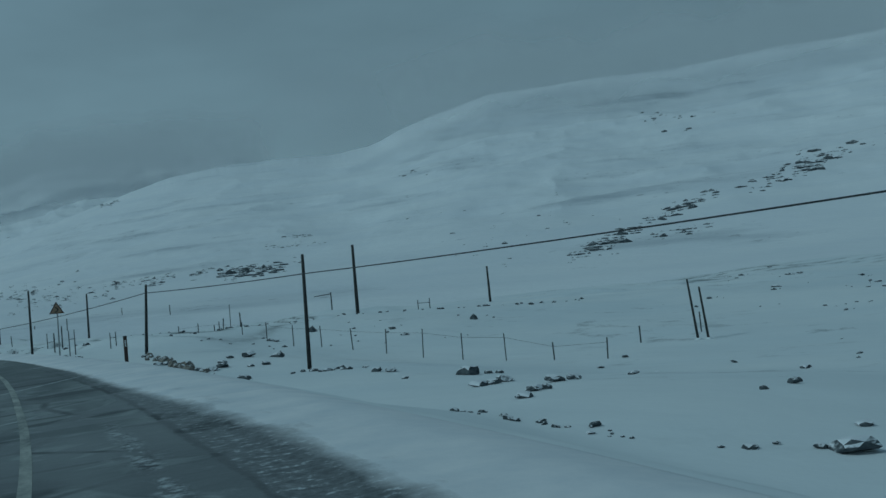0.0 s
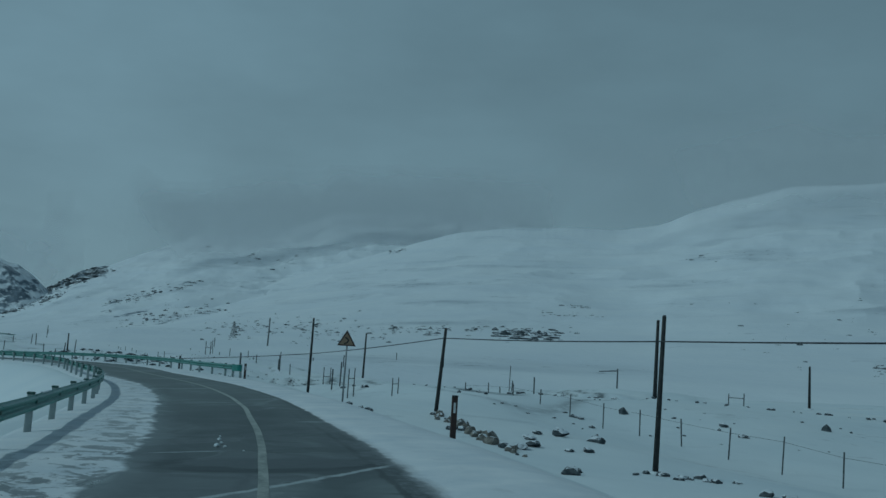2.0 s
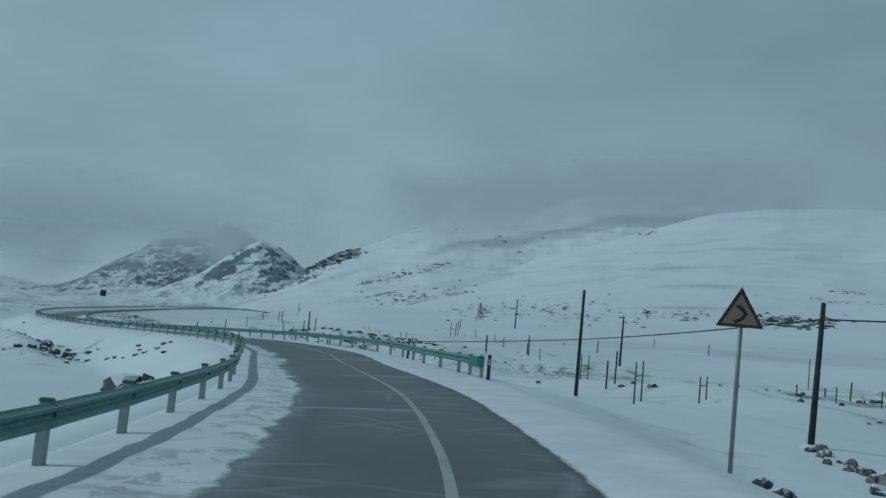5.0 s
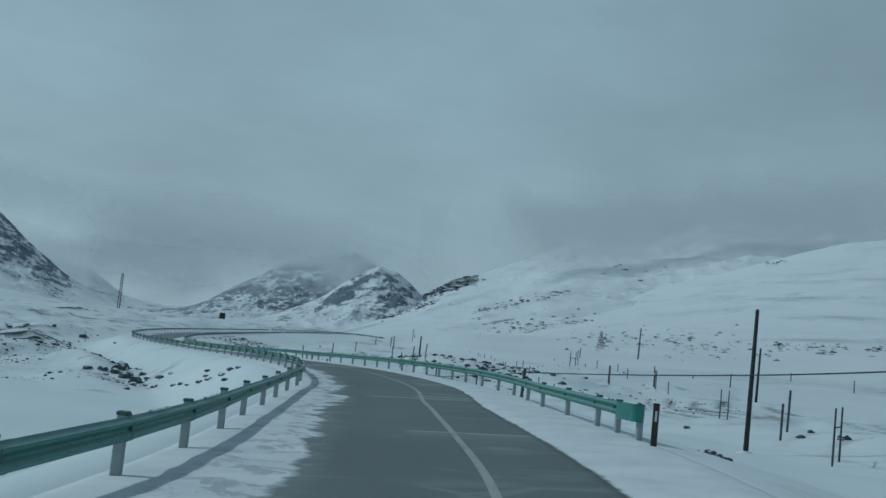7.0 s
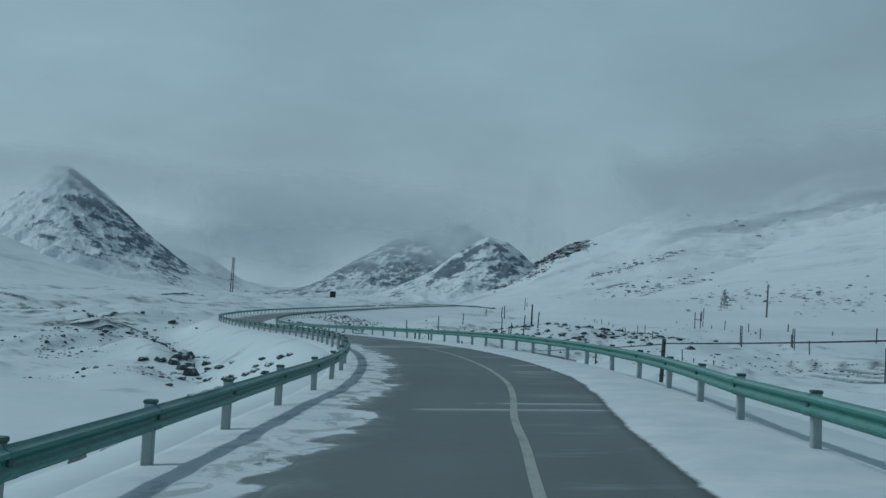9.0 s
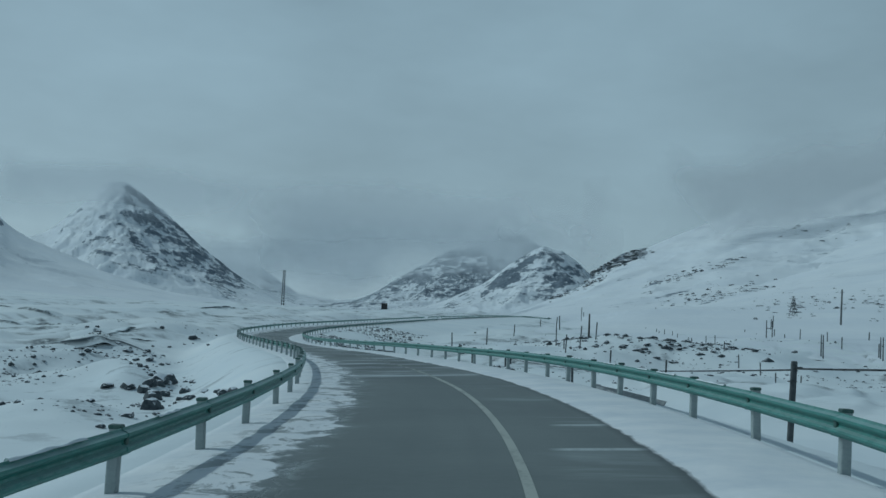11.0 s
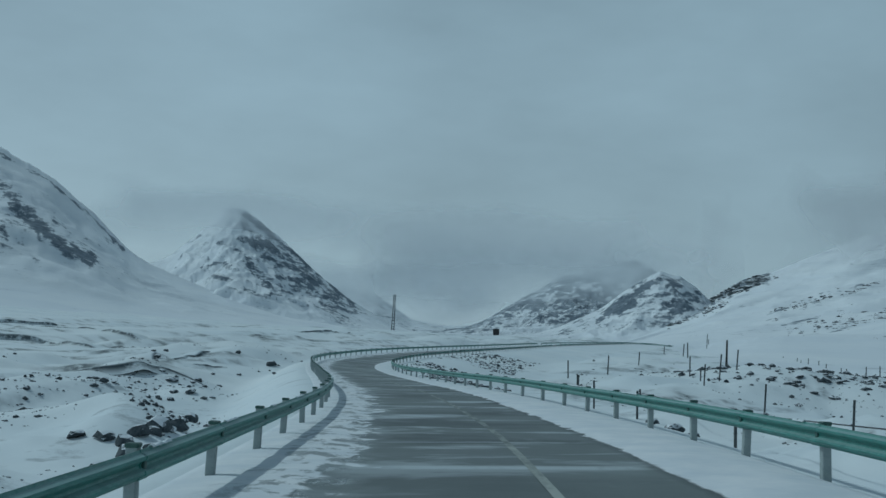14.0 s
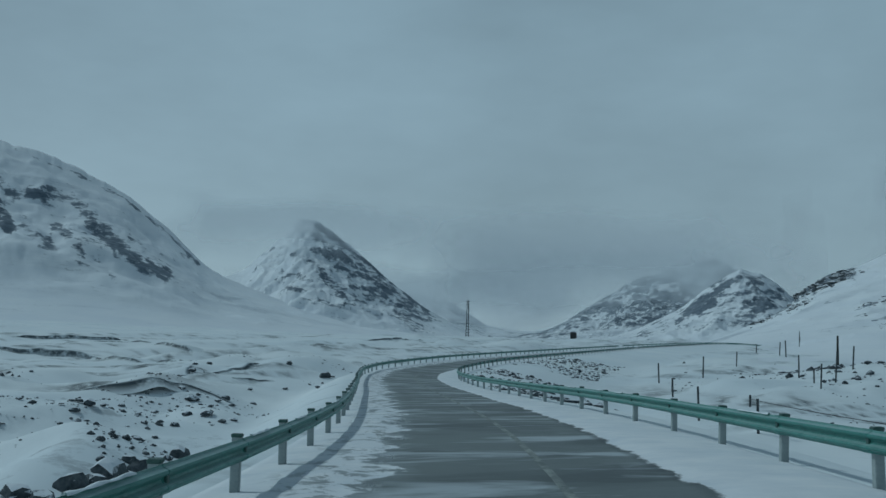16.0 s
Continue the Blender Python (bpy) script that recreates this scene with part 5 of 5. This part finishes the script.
for k in range(34):
    t = k / 33
    boulder(-2.1 + 4.4 * t + random.uniform(-0.25, 0.25), 28.3 - 4.9 * t + random.uniform(-0.3, 0.5), random.choice((0.14, 0.18, 0.22, 0.3, 0.42)), "small stone at the foot of the road's bank", "stones", 0.7)
for x, y, d in ((4.4, 22.3, 0.5), (6.1, 22.0, 1.35), (5.6, 22.2, 0.45), (6.8, 24.5, 0.6), (3.9, 22.4, 0.22), (4.9, 22.6, 0.25), (5.6, 30.2, 0.4), (6.6, 31.9, 0.6), (9.7, 51.0, 0.8), (7.4, 58.4, 0.6), (0.6, 62.3, 0.7), (1.9, 68.4, 0.7)):
    boulder(x, y, d, "dark flat stone on the snow", flat=0.55)
# the stony ground left of the road
for x, y, d in (
    (-119.9, 102.4, 1.15), (-120.7, 103.3, 0.9), (-121.9, 103.9, 1.3), (-122.3, 104.6, 0.7), (-123.6, 105.4, 1.2), (-125.0, 105.2, 0.7), (-123.7, 104.0, 0.5), (-130.9, 108.5, 1.1), (-129.3, 107.6, 0.5),
    (-109.4, 98.1, 1.3), (-117.3, 102.3, 0.9), (-115.6, 100.8, 1.2), (-118.4, 101.4, 1.0), (-69.6, 74.9, 2.6), (-68.4, 75.6, 1.0), (-67.2, 73.0, 1.1),
):
    boulder(x, y, 1.5 * d, "large angular dark boulder dusted with snow below the road", flat=0.95)
for x, y, d in (
    (-120.5, 99.8, 1.0), (-119.5, 100.8, 1.1), (-117.8, 103.9, 0.9), (-109.1, 100.2, 0.9), (-88.5, 90.7, 0.6), (-94.7, 94.9, 0.6), (-86.9, 91.2, 0.6), (-85.8, 91.0, 0.4), (-104.0, 94.7, 0.8), (-109.5, 98.6, 0.7),
    (-90.2, 91.2, 0.6), (-108.5, 100.8, 0.6), (-106.5, 93.7, 0.5), (-100.3, 92.0, 0.5), (-91.5, 92.6, 0.5), (-93.0, 92.2, 0.4), (-96.5, 94.0, 0.5), (-111.5, 99.0, 0.6), (-113.2, 101.5, 0.7), (-106.0, 97.0, 0.5),
):
    boulder(x, y, 1.4 * d, "snow-dusted stone strewn below the rail", "stones", 0.7)
for x, y, d in (
    (-127.0, 104.5, 0.4), (-129.2, 105.3, 0.3), (-129.3, 105.9, 0.4), (-139.0, 109.3, 0.4), (-127.5, 105.8, 0.3), (-150.0, 116.6, 0.6), (-144.4, 111.6, 0.6), (-146.0, 111.2, 0.4), (-143.3, 109.7, 0.4),
    (-143.5, 106.1, 0.7), (-144.9, 107.1, 0.8), (-145.2, 106.6, 0.5), (-103.5, 96.2, 0.6), (-98.4, 94.6, 0.5), (-86.3, 90.2, 0.6), (-81.8, 87.2, 0.5), (-134.8, 109.6, 0.6),
):
    boulder(x, y, 1.5 * d, "dark snow-dusted boulder below the road", flat=0.75)
for x, y, d in (
    (-159.9, 116.6, 1.2), (-162.4, 119.7, 0.9), (-160.2, 118.5, 0.6), (-157.2, 117.2, 0.5), (-151.5, 114.1, 0.7), (-150.7, 115.1, 1.0), (-160.1, 119.5, 0.6), (-174.8, 125.5, 0.5), (-188.0, 133.3, 0.6), (-202.5, 143.2, 1.5),
    (-165.2, 128.0, 0.5), (-203.1, 144.5, 0.5), (-194.9, 138.5, 0.4), (-209.2, 141.2, 1.0), (-211.3, 131.9, 0.8), (-209.3, 129.7, 0.7), (-189.8, 124.3, 0.9), (-162.6, 114.2, 0.6), (-162.4, 116.4, 0.7),
    (-157.6, 111.3, 0.5), (-153.9, 111.6, 0.5), (-155.9, 113.1, 0.6), (-158.3, 114.6, 0.4),
):
    boulder(x, y, 1.5 * d, "dark boulder among the old stream beds", flat=0.7)


def stream_bank(points, high, seed):
    """A cut bank: a steep bare earth face towards the road under a rounded lip of snow, sloping away behind."""
    line = spline(points, 24)
    far = np.r_[0, np.cumsum(np.hypot(*np.diff(line, axis=0).T))]
    t = np.arange(0, far[-1], 0.6)
    x, y = np.interp(t, far, line[:, 0]), np.interp(t, far, line[:, 1])
    tx, ty = np.gradient(x), np.gradient(y)
    nx, ny = ty / np.hypot(tx, ty), -tx / np.hypot(tx, ty)
    side = np.sign(np.mean(nx * (-100 - x) + ny * (103 - y)))
    nx, ny = nx * side, ny * side
    wob = 1.1 * fractal(t / 7, t * 0 + seed, 3, seed)
    tall = high * (0.72 + 0.9 * fractal(t / 9, t * 0 + 3.1, 3, seed + 1)) * np.minimum(1, np.minimum(t, t[-1] - t) / 4 + 0.05)
    z = height(x, y)
    rows = []
    for out, up, sink in ((1.3, 0.0, -0.35), (0.55, 0.06, 0.0), (0.30, 0.45, 0.0), (0.12, 0.80, 0.0), (0.16, 0.98, 0.0), (-0.25, 1.10, 0.0), (-1.4, 0.95, 0.0), (-3.6, 0.45, -0.1), (-6.5, 0.0, -0.4)):
        rough = 0.10 * fractal(t / 1.3, t * 0 + 7 * out, 3, seed + 2)
        out = out * min(1.0, high / 0.75) if out < -1 else out
        rows.append(np.stack([x + nx * (out + wob + rough), y + ny * (out + wob + rough), z + tall * up + sink], -1))
    co = np.stack(rows)
    me = grid_mesh("stream_bank", co, len(rows), len(t), SNOW)
    dark = np.repeat(np.array([0, 0.5, 1, 1, 0.4, 0, 0, 0, 0.0])[:, None], len(t), 1) * (0.75 + 0.6 * fractal(t / 3, t * 0 + 1.7, 3, seed + 3))
    att = me.attributes.new("bare", "FLOAT", "POINT")
    att.data.foreach_set("value", np.ascontiguousarray(np.clip(1.7 * dark, 0, 1), np.float32).ravel())
    return tagged(new("stream_bank", me), "low cut bank of bare earth under a lip of snow", "bank", kind="structure")


for k, (points, high) in enumerate((
    ([(-279, 106), (-268, 123), (-264, 128), (-255, 130), (-248, 133.5), (-238, 136)], 0.95), ([(-390, 128), (-395.4, 141.6), (-396.5, 147.6), (-400, 154.6), (-403, 161)], 1.2),
    ([(-310, 135), (-298.8, 142.5), (-290, 144.5), (-283.8, 145.5), (-276, 149)], 0.75), ([(-215, 139.5), (-208.8, 136), (-203.2, 131), (-195, 126), (-188, 123.5)], 0.34),
    ([(-191, 125.5), (-193, 128), (-195, 131), (-197.5, 134.5)], 0.34), ([(-360, 216), (-371, 231), (-385, 243), (-406, 258)], 0.6), ([(-163.5, 109), (-163, 112), (-163.5, 115.3), (-163, 118), (-161.5, 121)], 0.34),
)):
    stream_bank(points, high, 200 + 7 * k)


for k in range(46):
    t = k / 45
    boulder(-54 + 50 * t + random.uniform(-1, 1), 104 + 22 * t + 3 * math.sin(3.1 * t) + random.uniform(-1.0, 1.0), random.choice((0.4, 0.6, 0.8, 1.1)), "dark stone along an old track on the plain", "track stones", 0.7)
for x, y, d in ((-51.6, 89.5, 0.9), (-43.9, 76.4, 0.5), (-44.6, 77.6, 0.6), (-46.2, 78.8, 0.4), (-57.0, 110.7, 0.8), (-63.1, 107.3, 0.7), (-50.2, 87.6, 0.5)):
    boulder(x, y, d, "dark stone in the snow below the bank")


def rock_field(name, label, spots, tall=1.0):
    """Many rocks in one mesh: spots are place, size."""
    base = [(np.array([v.co[:] for v in me.vertices]), np.array([p.vertices[:] for p in me.polygons])) for me in PEBBLES]
    vs, fs, n = [], [], 0
    for p, s in spots:
        v, f = random.choice(base)
        a = random.uniform(0, 6.283)
        c, q = math.cos(a), math.sin(a)
        long = random.uniform(0.8, 1.7)
        w = (v * np.array([long, 1, 1])) @ np.array([[c, q, 0], [-q, c, 0], [0, 0, tall * random.uniform(0.6, 1.25)]]) * (s * 0.5) + np.array(p)
        vs.append(w)
        fs.append(f + n)
        n += len(v)
    me = bpy.data.meshes.new(name)
    me.from_pydata(np.vstack(vs).tolist(), [], np.vstack(fs).tolist())
    me.materials.append(FIELD_ROCK)
    return tagged(new(name, me), label, "rocks", kind="stuff")


def scatter(n, s_range, o_range, size, seed, clump=0.06, keep=0.0):
    """Places and sizes of n stones, strewn in clumps over a stretch of ground."""
    rnd = np.random.RandomState(seed)
    s, o = rnd.uniform(*s_range, 6 * n) + S0, rnd.uniform(*o_range, 6 * n)
    x, y, _ = on_road(s, o)
    ok = np.flatnonzero(fractal(x * clump, y * clump, 3, seed) >= keep)[:n]
    x, y = x[ok], y[ok]
    d = size[0] * (size[1] / size[0]) ** (rnd.rand(len(ok)) ** 2.2)
    return [((float(a), float(b), float(h)), float(w)) for a, b, h, w in zip(x, y, height(x, y) + 0.12 * d, d)]


rock_field("field_stones", "field of dark stones poking through the snow", scatter(650, (172, 275), (-46, -12.0), (0.10, 0.6), 4, 0.07, 0.08))
rock_field("roadside_stones", "dense rubble of small stones below the road", scatter(900, (146, 216), (-24, -9.6), (0.08, 0.42), 14, 0.16, 0.09))
rock_field("valley_stones", "scattered dark stones on the low snowy ground", scatter(800, (185, 340), (26, 105), (0.14, 0.8), 5, 0.05, 0.09))
rock_field("plain_stones", "sparse dark stones across the snowy plain", scatter(420, (10, 110), (26, 160), (0.2, 1.1), 6, 0.05, 0.08))
rock_field("embankment_stones", "gravelly stones on the far road's embankment", scatter(1500, (180, 330), (5.2, 17), (0.15, 0.8), 8, 0.1, -0.12))
rnd_m = np.random.RandomState(12)
mx, my = -MOUND[0] + rnd_m.normal(0, 11, 600), MOUND[1] + rnd_m.normal(0, 9, 600)
md = 0.25 + 1.4 * rnd_m.rand(600) ** 3
mound = [((float(a), float(b), float(h)), float(w)) for a, b, h, w in zip(mx, my, height(mx, my) + 0.12 * md, md)]
rock_field("mound_stones", "dark broken rocks on a low snowy mound", mound)


def outcrops(name, label, slope, groups, seed):
    """Clusters of rock on a mountain's face: bearing, elevation, their spreads, the number, the size, and the lean of the cluster."""
    rnd = np.random.RandomState(seed)
    spots = []
    for az, el, da, de, n, size, lean in groups:
        for _ in range(int(n * 1.25)):
            u, v = rnd.normal(0, 0.5, 2)
            p = on_slope(slope, az + u * da, max(0.15, el + v * de - lean * u * da))
            big = size * (0.22 + 0.78 * rnd.rand() ** 1.8) * min(1.0, 0.45 + 0.3 * el)
            spots.append(((p.x, p.y, p.z), big))
            for _ in range(4):
                q = on_slope(slope, az + u * da + rnd.normal(0, 0.06), max(0.15, el + v * de - lean * u * da + rnd.normal(0, 0.02)))
                spots.append(((q.x, q.y, q.z), big * rnd.uniform(0.25, 0.6)))
    return rock_field(name, label, spots, 0.85)


outcrops("slope_outcrops", "clusters of dark rock on the snowy mountainside", "mountain_slope", (
    (19.0, 1.95, 2.0, 0.30, 90, 8.0, 0.05), (24.5, 1.9, 1.2, 0.2, 26, 4.0, 0.1), (17.0, 3.1, 2.6, 0.12, 26, 3.5, 0.0), (29.0, 1.4, 3.0, 0.5, 60, 4.0, 0.1), (31.0, 1.7, 2.0, 0.3, 25, 5.0, 0.2),
    (-0.5, 1.5, 2.4, 0.40, 50, 8.5, 0.25), (-4.6, 3.2, 2.2, 0.32, 45, 8.5, 0.35), (-11.0, 4.7, 2.6, 0.5, 70, 9.5, 0.25), (-5.0, 1.9, 1.6, 0.2, 26, 5.0, 0.1), (34.0, 1.5, 3.5, 0.7, 90, 4.0, 0.15),
), 81)
outcrops("scattered_outcrops", "lone dark rocks scattered over the snowy mountainside", "mountain_slope", (
    (21.8, 2.1, 0.6, 0.15, 12, 7.0, 0.1), (26.5, 1.8, 0.8, 0.12, 12, 6.0, 0.1), (24.3, 1.65, 0.5, 0.1, 8, 6.0, 0.1), (16.6, 3.6, 1.2, 0.1, 10, 5.0, 0), (-4.0, 8.0, 3.0, 0.8, 14, 8.0, 0),
    (10.1, 6.37, 1.0, 0.3, 4, 7.0, 0), (5.0, 3.0, 8.0, 1.6, 22, 4.0, 0), (12.0, 8.5, 0.5, 0.25, 10, 11.0, 0.6), (26.6, 6.0, 0.5, 0.12, 10, 9.0, 0.3),
), 83)
outcrops("ridge_outcrops", "dark crag and rock bands on the snowy ridge", "mountain_ridge", (
    (44.6, 2.7, 1.3, 0.35, 150, 20.0, 0.62), (42.6, 3.5, 1.3, 0.3, 100, 18.0, 0.5), (45.7, 1.85, 0.9, 0.3, 70, 15.0, 0.75), (44.3, 2.2, 0.8, 0.12, 30, 13.0, 0.5), (40.0, 2.6, 1.6, 0.25, 40, 7.0, 0.35), (38.0, 1.8, 3.0, 0.5, 90, 6.0, 0.2), (37.5, 3.4, 1.0, 0.08, 26, 6.0, 0.45), (34.0, 5.0, 4.0, 0.9, 18, 9.0, 0),
), 82)


# ---------------------------------------------------------------- low cloud on the tops
def make_cloud(dense, tone):
    m = Nodes("thin_grey_cloud")
    mist = m.n.new("ShaderNodeAttribute")
    mist.attribute_name = "mist"
    m.n.remove(m.bsdf)
    d, t = m.n.new("ShaderNodeBsdfDiffuse"), m.n.new("ShaderNodeBsdfTransparent")
    tr, half, mixer = m.n.new("ShaderNodeBsdfTranslucent"), m.n.new("ShaderNodeMixShader"), m.n.new("ShaderNodeMixShader")
    d.inputs[0].default_value = tr.inputs[0].default_value = (0.93 * tone, 0.95 * tone, 0.97 * tone, 1)
    half.inputs[0].default_value = 0.4
    m.l.new(d.outputs[0], half.inputs[1])
    m.l.new(tr.outputs[0], half.inputs[2])
    m.l.new(m.math("MULTIPLY", mist.outputs["Fac"], dense), mixer.inputs[0])
    m.l.new(t.outputs[0], mixer.inputs[1])
    m.l.new(half.outputs[0], mixer.inputs[2])
    m.l.new(mixer.outputs[0], m.n["Material Output"].inputs[0])
    return m.mat


def cloud_bank(centre, far, bearings, low, high, dense, lift=(0, 0), tone=1.0, lean=1.2, seed=0, fade=0.3):
    """A ragged sheet of mist set by view bearings, tilted back to catch more light, thinning out to its edges."""
    rows, cols = 36, 110
    vv, kk = np.meshgrid(np.linspace(0, 1, rows), np.linspace(0, 1, cols), indexing="ij")
    aa = bearings[0] + (bearings[1] - bearings[0]) * kk
    el = np.radians(low + (high - low) * vv + lift[0] * (1 - kk) + lift[1] * kk)
    r = far / (1 - lean * (np.tan(el) - np.tan(el.min())))
    a = np.radians(aa)
    co = np.stack([centre[0] - r * np.sin(a), centre[1] + r * np.cos(a), 1.6 + r * np.tan(el)], -1)
    wave = 0.16 * fractal(aa / 3.2, vv * 2.2, 4, 90 + seed, 0.5)
    v = vv + wave
    ends = smoothstep(0, fade, kk + wave) * smoothstep(0, fade, 1 - kk + wave)
    mist = smoothstep(0.06, 0.62, v) * (1 - smoothstep(0.66, 0.97, v)) * ends
    mist = mist * smoothstep(0, 0.08, vv) * smoothstep(0, 0.08, 1 - vv)
    me = grid_mesh("cloud_bank", co, rows, cols, make_cloud(dense, tone))
    att = me.attributes.new("mist", "FLOAT", "POINT")
    att.data.foreach_set("value", np.ascontiguousarray(mist, np.float32).ravel())
    bm = bmesh.new()
    bm.from_mesh(me)
    thin = mist.ravel() < 0.02
    bmesh.ops.delete(bm, geom=[v for v, gone in zip(list(bm.verts), thin) if gone], context="VERTS")
    bm.to_mesh(me)
    bm.free()
    return tagged(new("cloud_bank", me), "pale low cloud hanging over the mountain tops", "cloud", kind="structure")


cloud_bank(VIEW_LATE, 1340, (43.5, 66), 2.6, 7.8, 0.60, tone=0.97, seed=1)
cloud_bank(VIEW_LATE, 1860, (42.6, 65), 0.7, 6.6, 0.94, tone=0.98, lean=0.7, seed=6, fade=0.34)
cloud_bank(VIEW_LATE, 2350, (52, 74), -0.2, 4.6, 0.85, tone=1.02, seed=2)
cloud_bank(VIEW_LATE, 1450, (62, 78), 3.4, 8.2, 0.48, tone=1.04, seed=3)
cloud_bank(VIEW_MID, 1450, (14, 45), 2.0, 9.6, 0.74, (2.8, 0), 0.78, seed=4)
cloud_bank(VIEW_EARLY, 1080, (-30, 24), 4.2, 13.5, 0.45, (4.0, 0), 0.82, seed=5)


# lumps of packed snow that fell from wheels onto the asphalt
for rel, off, size in ((39.7, -0.54, 0.14), (39.0, -0.57, 0.20), (38.2, -0.55, 0.17), (37.5, -0.64, 0.26), (37.4, -0.50, 0.15), (36.6, -0.2, 0.10)):
    x, y, z = (float(v) for v in on_road(S0 + rel, off))
    clod = new("snow_clod", SNOW_LUMPS[int(size * 100) % 3])
    clod.matrix_basis = pose(x, y, z + 0.1 * size, 0, 0, 50 * rel) @ Matrix.Diagonal((0.22 * size, 0.22 * size, 0.2 * size, 1))
    tagged(clod, "small lump of packed white snow on the asphalt", "snow lump", "snow lumps on the road")


def bank_edge_strip(marks, wide):
    """An added strip on edge along the verge, for the snow bank's dark edge; marks are stations and offsets."""
    rel, off = np.array(marks).T
    t = np.linspace(0, len(marks) - 1, 24)
    r, o = np.interp(t, range(len(marks)), rel), np.interp(t, range(len(marks)), off)
    x, y, _ = on_road(S0 + r, o)
    z = height(x, y)
    bm = bmesh.new()
    rings = []
    for k in range(len(t)):
        lean = 0.16 + 0.05 * math.sin(0.5 * k)
        rings.append([bm.verts.new(c) for c in ((x[k], y[k], z[k] - 0.03), (x[k] + lean, y[k], z[k] + wide), (x[k] + lean + 0.02, y[k] + 0.01, z[k] + wide), (x[k] + 0.03, y[k] + 0.01, z[k] - 0.03))])
    for a, b in zip(rings, rings[1:]):
        for i in range(4):
            bm.faces.new((a[i], a[(i + 1) % 4], b[(i + 1) % 4], b[i]))
    bm.faces.new(rings[0][::-1])
    bm.faces.new(rings[-1])
    bmesh.ops.recalc_face_normals(bm, faces=bm.faces)
    return tagged(new("bank_edge_strip", mesh_of(bm, "bank_edge_strip", STEEL)), "dark curved strip added for the snow bank's edge", "debris")


bank_edge_strip(((127.5, 5.5), (126.4, 4.95), (124.6, 5.0), (122.5, 5.15), (120.5, 5.5)), 0.12)
for rel, off, size in ((147.6, 6.6, 0.9), (148.6, 7.0, 0.8), (149.4, 6.4, 0.7), (146.6, 6.9, 0.6)):
    x, y, _ = (float(v) for v in on_road(S0 + rel, off))
    boulder(x, y, size, "dark snow-capped stone behind the rail", flat=0.8)
